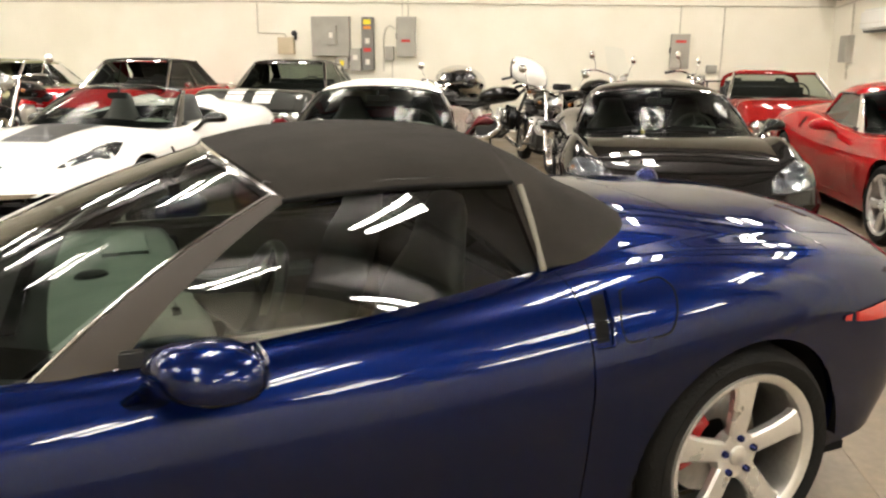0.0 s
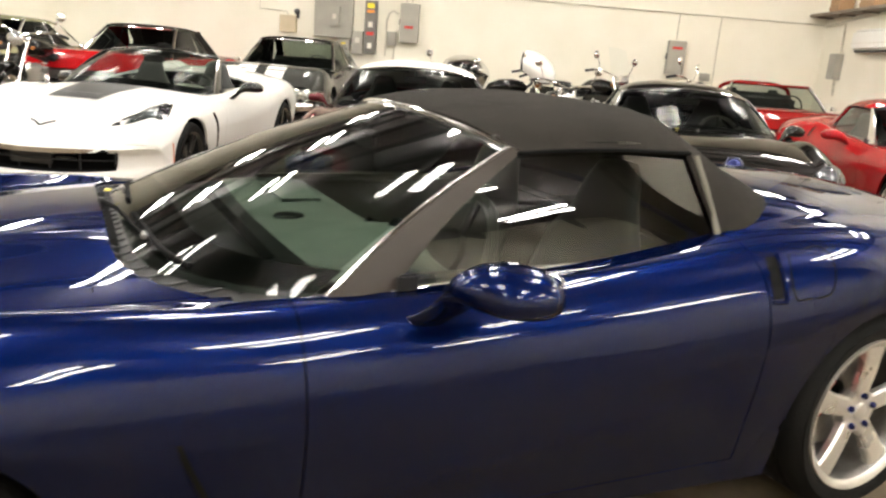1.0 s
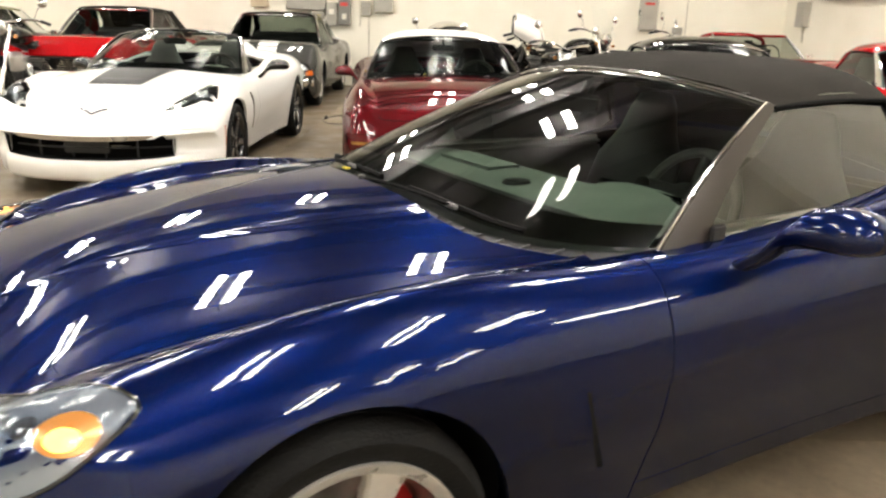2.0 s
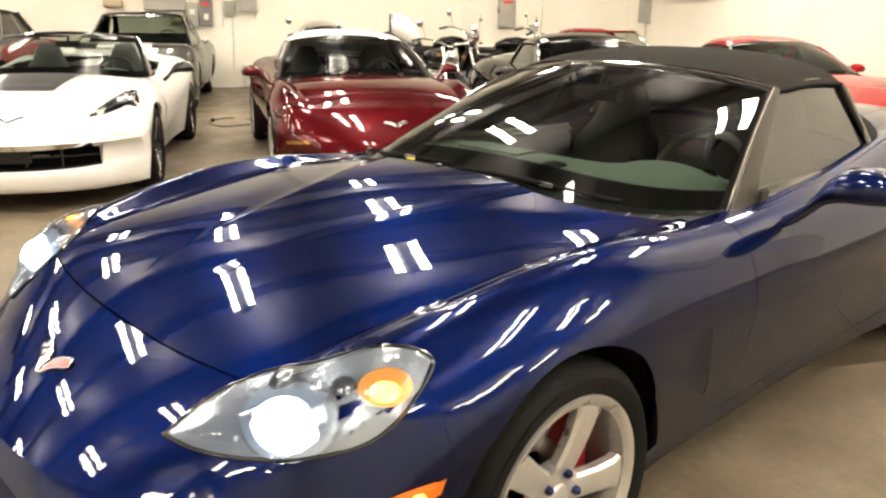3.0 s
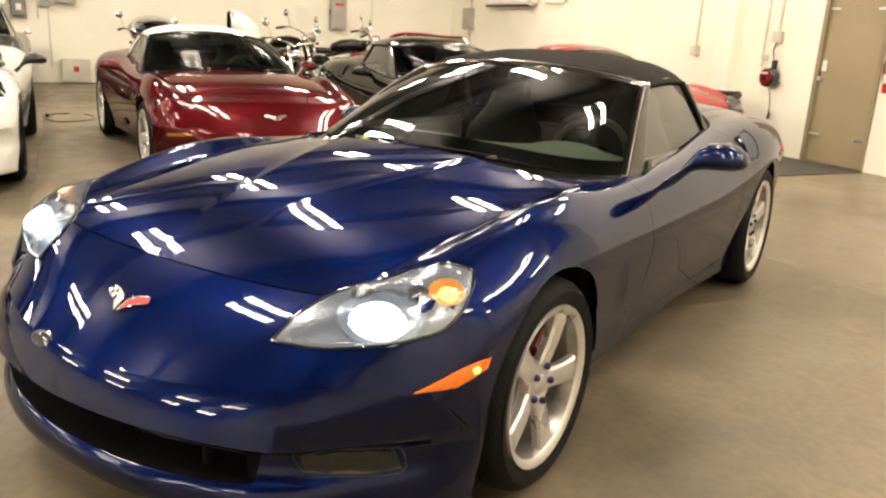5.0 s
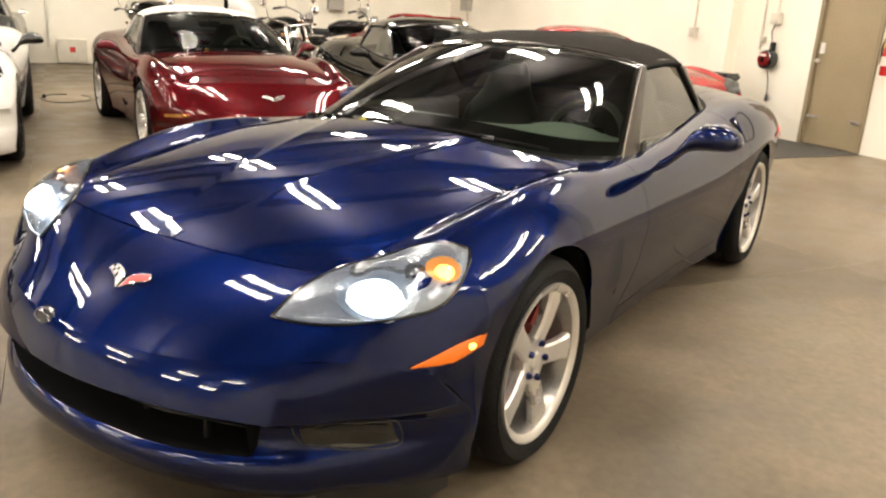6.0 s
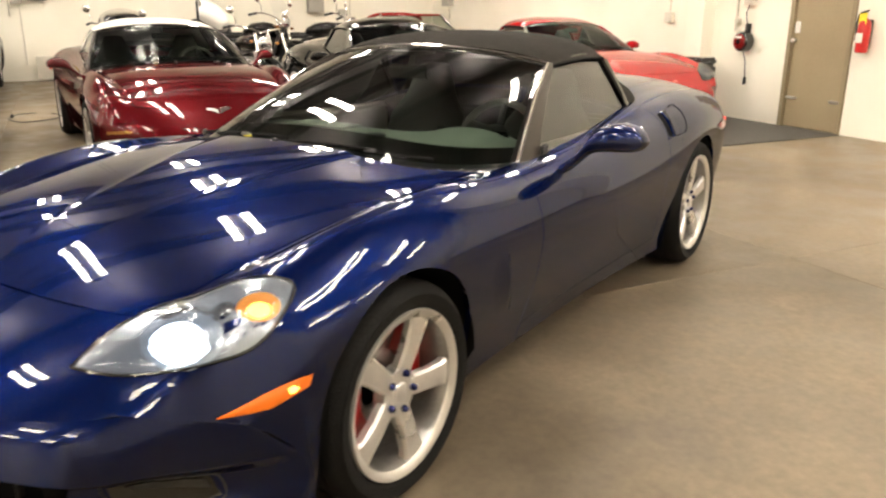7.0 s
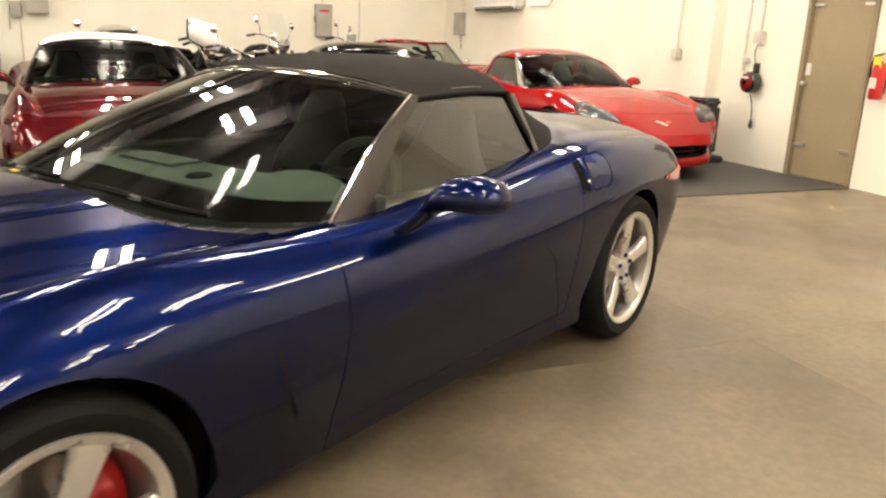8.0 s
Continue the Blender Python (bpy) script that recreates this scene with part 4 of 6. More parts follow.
def flag_emblem(car, tree, x=-2.108, z=.575, y=0.0, k=1.0, red=None):
    e = new("emblem")
    e.parent = car
    red = red or plain("emblem_red", (.5, .02, .02), .3, coat=.6)
    for s, mat in ((1, FLAGWHITE), (-1, red)):
        low = [(x - .028 * k, y + s * .005, z - .03 * k), (x + .0 * k, y + s * .05 * k, z - .010 * k), (x + .012 * k, y + s * .095 * k, z + .010 * k)]
        up = [(x + .008 * k, y + s * .012, z + .004 * k), (x + .024 * k, y + s * .05 * k, z + .018 * k), (x + .026 * k, y + s * .085 * k, z + .024 * k)]
        flag = part("flag", patch_bm(tree, low, up, .006, m=4, bulge=.002), mat, e)
        groove(e, "emblem_rim", tree, [low[0], low[1], low[2], up[2], up[1], up[0]], CHROME, 1, .0013, .006, 4, True)
        A, B = np.array(low), np.array(up)
        for i in range(4 if s > 0 and red is not CHROME else 0):
            f0, g0 = .30 + .17 * i, .12 + .4 * (i % 2)
            at = lambda f, g: tuple(np.array([np.interp(f, [0, .5, 1], A[:, c]) for c in range(3)]) * (1 - g) + np.array([np.interp(f, [0, .5, 1], B[:, c]) for c in range(3)]) * g)
            part("flag_check", patch_bm(tree, [at(f0, g0), at(f0 + .15, g0)], [at(f0, g0 + .36), at(f0 + .15, g0 + .36)], .0092, n=4, m=2), GLOSSBLK, flag)


def fog_lamps(car, tree):
    for s in (-1, 1):
        f = part("fog_lamp", patch_bm(tree, [(-2.062, .605, .277), (-1.99, .70, .272), (-1.912, .776, .285)], [(-2.072, .588, .352), (-2.00, .69, .362), (-1.93, .764, .354)], .003, m=5, bulge=.004, s=s), GLOSSBLK, car)
        groove(f, "fog_rim", tree, [(-2.062, .60, .272), (-1.99, .70, .266), (-1.905, .78, .282), (-1.922, .77, .358), (-2.0, .69, .367), (-2.078, .584, .356)], TRIM, s, .0022, .001, 6, True)
        part("fog_reflector", patch_bm(tree, [(-2.04, .635, .330), (-1.98, .705, .328), (-1.93, .765, .318)], [(-2.05, .615, .352), (-1.99, .695, .357), (-1.938, .757, .348)], .0075, m=3, s=s), TRIM, f)


def air_dam(car):
    for s in (-1, 1):
        P = spline([(-2.02, .60, .10), (-1.93, .73, .10), (-1.84, .80, .10), (-1.74, .83, .10)], 5)
        rows = [[(p[0] + dx, s * (p[1] - dy), z) for p in P] for z, dx, dy in ((.165, .0, .0), (.10, .012, .01), (.065, .02, .015), (.065, .035, .03), (.165, .03, .03))]
        part("air_dam", grid_bm(rows), TRIM, car, "black rubber air dam")


def wipers(car):
    at = lambda y, d: Vector((-.822 + .40 * (abs(y) / .77) ** 5 - d, y, .874 - .054 * (y / .745) ** 2 + .019))
    for y0, y1, y2 in ((.05, -.12, -.56), (.66, .50, .06)):
        w = new("wiper")
        w.parent = car
        piv = at(y0, .055)
        tip = at((y1 + y2) / 2, -.012)
        part("wiper_arm", tube_bm([piv, piv.lerp(tip, .3) + Vector((.01, 0, .008)), piv.lerp(tip, .7) + Vector((0, 0, .010)), tip + Vector((0, 0, .006))], .0042, 8, taper=[1.5, 1.4, 1.2, 1.0]), SHELL, w)
        part("wiper_blade", tube_bm([at(y1 + (y2 - y1) * f, -.016 - .014 * math.sin(math.pi * f)) for f in np.linspace(0, 1, 14)], .0085, 6), SHELL, w)
        part("wiper_clip", box_bm(.014, .05, .012, tuple(tip + Vector((.002, 0, .004))), .003), STEELISH, w)
        part("wiper_pivot", lathe_bm([(.0005, .012), (.009, .011), (.012, .004), (.013, -.012)], 14, "z", at=tuple(piv)), TRIM, w)
    part("paper_tag", box_bm(.018, .028, .004, tuple(at(.22, .03) + Vector((0, 0, .006))), .001), YELLOWTAG, car, "small yellow tag on the cowl")


def sports_car(name, m, label, paint, top="soft", topmat=None, wheelmat=None, nuts=None, ribs=None, frame_mat=None, fine=False, mouth=(.52, .37, .25), mirror_mat=None):
    wheelmat, nuts, frame_mat = wheelmat or ALLOY, nuts or CHROME, frame_mat or PILLAR
    car = empty(name, m, label, "sports car", "parked cars")
    arches = [(-1.3425, .325, .368), (1.3425, .338, .378)]
    cuts = (-1.925, -1.921, -.542, -.538, .795, .799, .72, 1.42, 1.424)
    sk = Skin(ribs or sports_ribs(), arches, cuts, 0.05 if fine else 0.09, True, fine)
    edge = lambda v: -.885 + .36 * (np.interp(v, [0, 1, 1.4, 2.4, 3], [0, .30, .37, .58, .73]) / .77) ** 7
    hood = lambda t, v: -1.921 < t < edge(v) and v < 2.87
    door = lambda t, v: -.538 < t < .795 and 3.0 < v < 7.45
    lid = lambda t, v: 1.424 < t and v < 2.87
    gap = lambda t, v: (-1.925 < t < -1.921 and v < 2.886) or (-1.925 < t < edge(v) and 2.87 < v < 2.886) or (-.542 < t < -.538 and v > 3) or (.795 < t < .799 and 3 < v < 7.47) \
        or (-.54 < t < .80 and 7.45 < v < 7.47) or (1.42 < t < 1.424 and v < 2.886) or (1.42 < t < 2.4 and 2.87 < v < 2.886)
    hole = lambda t, v: edge(min(v, 3)) < t < .72 and v < 3.0
    whole = lambda t, v: not hole(t, v)
    body = lambda t, v: not (hood(t, v) or door(t, v) or lid(t, v) or gap(t, v) or hole(t, v))
    part("body", sk.panel(body, 0, .02), paint, car)
    part("hood", sheet_bm(sk, lambda v: -1.921, edge, 2.87), paint, car, angle=35)
    part("rear_deck", sk.panel(lid, 0, .015), paint, car)
    for s in (1, -1):
        part("door", sk.panel(door, s, .015), paint, car)
    # black copy under the skin, added to darken panel gaps and stop light leaks
    inner = sk.panel(lambda t, v: whole(t, v) and not (v > 4.4 and t < -1.6), 0)
    inner.normal_update()
    for v in inner.verts:
        v.co -= v.normal * .022
    part("inner_shell", inner, SHELL, car)
    # closing the tail and the underside
    r = sk.rows[-1]
    rows = [[(p[0] + (.03 if abs(q) < 1 else 0), p[1] * q, p[2]) for q in (-1, -.6, 0, .6, 1)] for p in r]
    part("tail_panel", grid_bm(rows), paint, car)
    part("underbody", box_bm(3.9, 1.5, .03, (0, 0, .19)), SHELL, car)
    fascia(car, sk, paint, mouth=mouth)
    for s in (-1, 1):
        wheel(car, -1.3425, s * .785, s, .326, .240, .245, wheelmat, nuts, (22, 195), turn=-5)
        wheel(car, 1.3425, s * .775, s, .341, .254, .285, wheelmat, nuts, (160, ), turn=18)
        for (x, z, rr) in arches:
            wheel_well(car, x, z, rr, .888, .56, s)
    screen(car, frame_mat, GLASS if fine else ROWGLASS, top != "open")
    interior(car, DASH)
    if top == "soft":
        soft_top(car, topmat or CLOTH)
    for s in (-1, 1):
        mirror(car, s, mirror_mat or paint, (-.17, .79, .815) if s < 0 else (-.03, .75, .775))
    return car, sk


# ---- the room ----
def block_wall(name):
    """Cream paint over blocks: faint courses, roller grain and grime."""
    m, nt, b = nodes_of(name)
    tc = nt.nodes.new("ShaderNodeTexCoord")
    br = nt.nodes.new("ShaderNodeTexBrick")
    br.inputs["Scale"].default_value = 1.0
    br.inputs["Brick Width"].default_value, br.inputs["Row Height"].default_value = 0.4, 0.2
    br.inputs["Mortar Size"].default_value, br.inputs["Mortar Smooth"].default_value = 0.006, 0.6
    br.inputs[1].default_value = br.inputs[2].default_value = (1, 1, 1, 1)
    br.inputs[3].default_value = (0, 0, 0, 1)
    sep, com = nt.nodes.new("ShaderNodeSeparateXYZ"), nt.nodes.new("ShaderNodeCombineXYZ")
    add = nt.nodes.new("ShaderNodeMath")
    nt.links.new(tc.outputs["Object"], sep.inputs[0])
    nt.links.new(sep.outputs[0], add.inputs[0])
    nt.links.new(sep.outputs[1], add.inputs[1])
    nt.links.new(add.outputs[0], com.inputs[0])
    nt.links.new(sep.outputs[2], com.inputs[1])
    nt.links.new(com.outputs[0], br.inputs["Vector"])
    n1, n2 = nt.nodes.new("ShaderNodeTexNoise"), nt.nodes.new("ShaderNodeTexNoise")
    n1.inputs["Scale"].default_value, n1.inputs["Detail"].default_value = 1.1, 6
    n2.inputs["Scale"].default_value = 60
    for n in (n1, n2):
        nt.links.new(tc.outputs["Object"], n.inputs["Vector"])
    ramp = nt.nodes.new("ShaderNodeValToRGB")
    ramp.color_ramp.elements[0].position, ramp.color_ramp.elements[1].position = 0.3, 0.75
    ramp.color_ramp.elements[0].color, ramp.color_ramp.elements[1].color = (0.80, 0.76, 0.64, 1), (0.87, 0.835, 0.73, 1)
    nt.links.new(n1.outputs["Fac"], ramp.inputs[0])
    nt.links.new(ramp.outputs[0], b.inputs["Base Color"])
    b.inputs["Roughness"].default_value = 0.6
    mx = nt.nodes.new("ShaderNodeMath")
    mx.operation = "MULTIPLY_ADD"
    nt.links.new(n2.outputs["Fac"], mx.inputs[0])
    mx.inputs[1].default_value = 0.08
    nt.links.new(br.outputs["Color"], mx.inputs[2])
    bp = nt.nodes.new("ShaderNodeBump")
    bp.inputs["Strength"].default_value, bp.inputs["Distance"].default_value = 0.2, 0.004
    nt.links.new(mx.outputs[0], bp.inputs["Height"])
    nt.links.new(bp.outputs[0], b.inputs["Normal"])
    return m


def concrete_floor(name):
    """Sealed brown-grey concrete: clouds, darker stains, scuffs and uneven gloss."""
    m, nt, b = nodes_of(name)
    tc = nt.nodes.new("ShaderNodeTexCoord")
    big, mid, fine, stain = (nt.nodes.new("ShaderNodeTexNoise") for _ in range(4))
    for n, sc, d in ((big, 0.45, 4), (mid, 2.2, 9), (fine, 28, 8), (stain, 0.8, 6)):
        n.inputs["Scale"].default_value, n.inputs["Detail"].default_value = sc, d
        nt.links.new(tc.outputs["Object"], n.inputs["Vector"])
    stain.inputs["Distortion"].default_value = 1.2
    a1 = nt.nodes.new("ShaderNodeMath")
    a1.operation = "MULTIPLY_ADD"
    nt.links.new(mid.outputs["Fac"], a1.inputs[0])
    a1.inputs[1].default_value = 0.6
    nt.links.new(big.outputs["Fac"], a1.inputs[2])
    ramp = nt.nodes.new("ShaderNodeValToRGB")
    ramp.color_ramp.elements[0].position, ramp.color_ramp.elements[1].position = 0.6, 1.0
    ramp.color_ramp.elements[0].color, ramp.color_ramp.elements[1].color = (0.098, 0.076, 0.050, 1), (0.235, 0.188, 0.130, 1)
    nt.links.new(a1.outputs[0], ramp.inputs[0])
    sr = nt.nodes.new("ShaderNodeMapRange")
    sr.inputs[1].default_value, sr.inputs[2].default_value = 0.5, 0.75
    sr.inputs[3].default_value, sr.inputs[4].default_value = 1.0, 0.8
    nt.links.new(stain.outputs["Fac"], sr.inputs[0])
    fr = nt.nodes.new("ShaderNodeMapRange")
    fr.inputs[3].default_value, fr.inputs[4].default_value = 0.72, 1.28
    nt.links.new(fine.outputs["Fac"], fr.inputs[0])
    mul = nt.nodes.new("ShaderNodeMath")
    mul.operation = "MULTIPLY"
    nt.links.new(sr.outputs[0], mul.inputs[0])
    nt.links.new(fr.outputs[0], mul.inputs[1])
    mix = nt.nodes.new("ShaderNodeMix")
    mix.data_type, mix.blend_type = "RGBA", "MULTIPLY"
    mix.inputs[0].default_value = 1.0
    nt.links.new(ramp.outputs[0], mix.inputs[6])
    nt.links.new(mul.outputs[0], mix.inputs[7])
    nt.links.new(mix.outputs[2], b.inputs["Base Color"])
    rr = nt.nodes.new("ShaderNodeMapRange")
    rr.inputs[1].default_value, rr.inputs[2].default_value = 0.40, 0.62
    rr.inputs[3].default_value, rr.inputs[4].default_value = 0.36, 0.62
    nt.links.new(mid.outputs["Fac"], rr.inputs[0])
    nt.links.new(rr.outputs[0], b.inputs["Roughness"])
    b.inputs["Specular IOR Level"].default_value = 0.25
    bp = nt.nodes.new("ShaderNodeBump")
    bp.inputs["Strength"].default_value, bp.inputs["Distance"].default_value = 0.08, 0.004
    nt.links.new(mid.outputs["Fac"], bp.inputs["Height"])
    nt.links.new(bp.outputs[0], b.inputs["Normal"])
    return m


CREAM = block_wall("cream_block_wall")
CONCRETE = concrete_floor("sealed_concrete")
CEILM = mottled("ceiling_deck", (0.17, 0.16, 0.165), (0.23, 0.215, 0.22), 0.7, 1.5, 12, 0.05)
STEEL = mottled("beam_steel", (0.05, 0.048, 0.047), (0.075, 0.07, 0.068), 0.5, 3, 40, 0.05)
GREYBOX = mottled("grey_enamel", (0.33, 0.315, 0.27), (0.40, 0.38, 0.33), 0.45, 4, 60, 0.04)
DARKBOX = mottled("dark_grey_enamel", (0.15, 0.14, 0.13), (0.21, 0.20, 0.18), 0.45, 4, 60, 0.04)
CONDUIT = mottled("painted_conduit", (0.55, 0.52, 0.44), (0.66, 0.62, 0.52), 0.45, 6, 40, 0.04)
BEIGEBOX = mottled("beige_enamel", (0.50, 0.42, 0.28), (0.58, 0.49, 0.34), 0.5, 5, 50, 0.04)
DOORM = mottled("tan_door_paint", (0.27, 0.215, 0.13), (0.32, 0.258, 0.16), 0.42, 1.5, 30, 0.05)
DOORFR = mottled("brown_frame_paint", (0.23, 0.182, 0.112), (0.28, 0.225, 0.14), 0.45, 2, 30, 0.05)
WHITEPL = plain("white_plastic", (0.75, 0.74, 0.70), 0.35)
LABELW = plain("label_white", (0.75, 0.72, 0.65), 0.6)
LABELO = plain("label_orange", (0.75, 0.25, 0.03), 0.6)
LABELR = plain("label_red", (0.55, 0.04, 0.03), 0.6)
LABELY = plain("label_yellow", (0.85, 0.68, 0.03), 0.6)
EXTRED = plain("extinguisher_red", (0.55, 0.015, 0.015), 0.3, coat=0.6)
MATRUB = mottled("dark_rubber_mat", (0.035, 0.032, 0.028), (0.065, 0.06, 0.052), 0.6, 3, 120, 0.3, rough2=0.8)
CRACK = plain("joint_filler", (0.07, 0.058, 0.045), 0.8)


def slab(name, a0, a1, b0, b1, z0, z1, mat, label, parent=None, bevel=0.0):
    c = room((a0 + a1) / 2, (b0 + b1) / 2, (z0 + z1) / 2)
    ob = part(name, box_bm(a1 - a0, b1 - b0, z1 - z0, bevel=bevel), mat, parent, smooth=False)
    ob.matrix_world = pose(c.x, c.y, c.z, 0, 0, TURN)
    if parent is not None:
        return ob
    return tagged(ob, label, name.split("_")[0], kind="structure")


# floor: a dark bed with poured slabs on it, parted by saw cuts
FAR_EAST = -10.2
bed = slab("floor", SOUTH_WALL - .2, NORTH_WALL + .2, FAR_EAST - .2, WEST_WALL + .2, -.3, -.03, CRACK, "brown-grey sealed concrete floor with saw cuts and stains")
fa, fb = [SOUTH_WALL, -4.7, -.3, 4.1, 8.6, NORTH_WALL], [FAR_EAST, -6.6, -2.2, 2.2, 6.6, 11.0, WEST_WALL]
for i in range(5):
    for j in range(6):
        slab("floor_slab", fa[i] + .0013, fa[i + 1] - .0013, fb[j] + .0013, fb[j + 1] - .0013, -.03, 0, CONCRETE, "", bed)

DA0, DA1, DTOP = 2.80, 3.68, 2.14
slab("wall_north", NORTH_WALL, NORTH_WALL + .2, EAST_WALL - .2, WEST_WALL + .2, -.3, CEIL, CREAM, "cream painted block wall")
slab("wall_south", SOUTH_WALL - .2, SOUTH_WALL, FAR_EAST - .2, WEST_WALL + .2, -.3, CEIL, CREAM, "cream painted block wall")
slab("wall_west", SOUTH_WALL, NORTH_WALL, WEST_WALL, WEST_WALL + .2, -.3, CEIL, CREAM, "cream painted block wall")
slab("wall_return", -.2, 0, FAR_EAST, EAST_WALL, -.3, CEIL, CREAM, "cream painted block wall of the side bay")
slab("wall_far_east", SOUTH_WALL, 0, FAR_EAST - .2, FAR_EAST, -.3, CEIL, CREAM, "cream painted block wall of the side bay")
slab("wall_east", 0, DA0, EAST_WALL - .2, EAST_WALL, -.3, CEIL, CREAM, "cream painted block wall beside the door")
slab("wall_east", DA1, NORTH_WALL, EAST_WALL - .2, EAST_WALL, -.3, CEIL, CREAM, "cream painted block wall behind the cars")
slab("wall_east", DA0, DA1, EAST_WALL - .2, EAST_WALL, DTOP, CEIL, CREAM, "cream painted block wall over the door")
slab("pilaster", 4.93, 5.24, EAST_WALL, EAST_WALL + .2, 0, CEIL - .35, CREAM, "cream painted pilaster on the block wall")
slab("ceiling", SOUTH_WALL - .2, NORTH_WALL + .2, FAR_EAST - .2, WEST_WALL + .2, CEIL, CEIL + .2, CEILM, "grey metal ceiling deck")
for a in np.arange(-6.2, 13.5, 1.8):
    b0 = FAR_EAST if a < -.3 else EAST_WALL
    bm = box_bm(.14, WEST_WALL - b0, .02, (0, 0, -.04))
    box_bm(.02, WEST_WALL - b0, .28, (0, 0, .10), bm=bm)
    beam = part("roof_beam", bm, STEEL, smooth=False)
    c = room(a, (b0 + WEST_WALL) / 2, CEIL - .25)
    beam.matrix_world = pose(c.x, c.y, c.z, 0, 0, TURN)
    tagged(beam, "dark steel roof beam under the deck", "beam", kind="structure")

# ceiling lights
TUBE = plain("lamp_tube", (1, 1, 1), 0.5, emit=64.0, glow=(1.0, 0.91, 0.76))
PAN = plain("lamp_pan", (0.6, 0.6, 0.58), 0.4)


def light_fixture(a, b):
    f = empty("ceiling_light", room_pose(a, b, 4.65), "white twin-strip fluorescent light hung from the ceiling", "ceiling light", "ceiling lights")
    part("pan", box_bm(1.22, .14, .06, (0, 0, .03), .01), PAN, f)
    for e in (-1, 1):
        part("end_plate", box_bm(.02, .50, .05, (e * .60, 0, .01), .006), PAN, f)
    for s in (-1, 1):
        part("diffuser", box_bm(1.18, .13, .03, (0, s * .17, -.01), .008), TUBE, f)
        part("hanger", tube_bm([(s * .5, 0, .05), (s * .5, 0, CEIL - 4.65)], .006, 6), STEEL, f)


# south-west lights (b over 9) are unseen, added to brighten the west wall
for a in (-5.35, -2.6, 1.05, 4.25, 7.5, 10.65):
    for b in (-8.2, -5.3, -2.4, .5, 3.4, 6.3, 9.2, 12.1):
        if (a > 0 and b < -6) or (a < -3 and 1 < b < 9) or (a < 0 and 4 < b < 9):
            continue
        light_fixture(a, b)

# ---- the door and what hangs on the walls ----
dm = room_pose((DA0 + DA1) / 2, EAST_WALL)
door = tagged(new("door_1"), "tan painted steel door, closed, in a tan frame", "door", kind="structure")
door.matrix_world = dm
dw = DA1 - DA0
part("door_leaf", box_bm(dw - .10, .045, DTOP - .06, (0, -.05, (DTOP - .06) / 2 + .008), .003), DOORM, door)
for s in (-1, 1):
    part("door_frame", box_bm(.055, .16, DTOP, (s * (dw / 2 - .0275), -.055, DTOP / 2), .004), DOORFR, door)
part("door_frame", box_bm(dw - .11, .16, .05, (0, -.055, DTOP - .025), .004), DOORFR, door)
for x, z, w in ((.31, 1.84, .13), (-.31, 1.84, .13), (.31, .35, .15), (-.31, .35, .15)):
    part("door_bracket", box_bm(w, .03, .028, (x, -.015, z), .006), ALLOY, door)
part("lock_plate", box_bm(.07, .02, .13, (.34, -.018, 1.17), .006), WHITEPL, door)
part("door_knob", lathe_bm([(.0005, .055), (.022, .05), (.028, .035), (.02, .015), (.012, 0), (.012, -.02)], 20, at=(.345, 0, 1.02)), ALLOY, door)


def wall_thing(name, wall, u, z, label, category, group=""):
    """An Empty on a wall, with its own x along the wall, y out of it."""
    if wall == "north":
        p = room(NORTH_WALL, u, z)
        m = pose(p.x, p.y, p.z, 0, 0, TURN + 90)
    else:
        p = room(u, EAST_WALL, z)
        m = pose(p.x, p.y, p.z, 0, 0, TURN)
    return empty(name, m, label, category, group)


def electric_box(wall, u0, u1, z0, z1, depth, mat, label, lid=True, tag=None, lever=False):
    b = wall_thing("electric_box", wall, (u0 + u1) / 2, (z0 + z1) / 2, label, "electric box", "electric boxes")
    w, h = abs(u1 - u0), z1 - z0
    part("box_body", box_bm(w, depth, h, (0, depth / 2, 0), .006), mat, b)
    if lid:
        part("box_lid", box_bm(w - .03, .012, h - .03, (0, depth + .006, 0), .005), mat, b)
    if tag:
        for dz, tw, th, tm in tag:
            part("warning_label", box_bm(tw, .003, th, (0, depth + .0145, dz)), tm, b)
    if lever:
        part("switch_lever", box_bm(.025, .05, .12, (w / 2 + .012, depth * .6, .02), .006), TRIM, b)
    return b


electric_box("north", 2.99, 3.78, 1.50, 2.29, .16, GREYBOX, "grey steel breaker panel on the block wall")
electric_box("north", 3.24, 3.44, 1.73, 2.11, .26, GREYBOX, "small grey switch box on the breaker panel", tag=[(0, .08, .1, LABELW)])
electric_box("north", 2.49, 2.73, 1.22, 2.28, .14, DARKBOX, "narrow dark grey panel with yellow and red labels", tag=[(.43, .15, .10, LABELY), (.32, .15, .06, LABELO), (.06, .09, .11, LABELW), (-.12, .15, .07, LABELR), (-.36, .09, .11, LABELW)])
electric_box("north", 3.03, 3.28, 1.25, 1.48, .14, GREYBOX, "grey switch box with a yellow label", tag=[(0, .09, .1, LABELY)], lever=True)
electric_box("north", 2.76, 2.98, 1.20, 1.66, .14, GREYBOX, "grey switch box with a white label", tag=[(.05, .1, .1, LABELW)], lever=True)
electric_box("north", 4.18, 4.52, 1.54, 1.88, .12, BEIGEBOX, "beige control box on the block wall")
electric_box("north", 1.62, 2.0, 1.50, 2.28, .17, GREYBOX, "tall grey disconnect box with a red label", tag=[(-.08, .18, .05, LABELR)], lever=True)
electric_box("north", 2.08, 2.26, 1.42, 1.70, .1, GREYBOX, "small grey junction box")
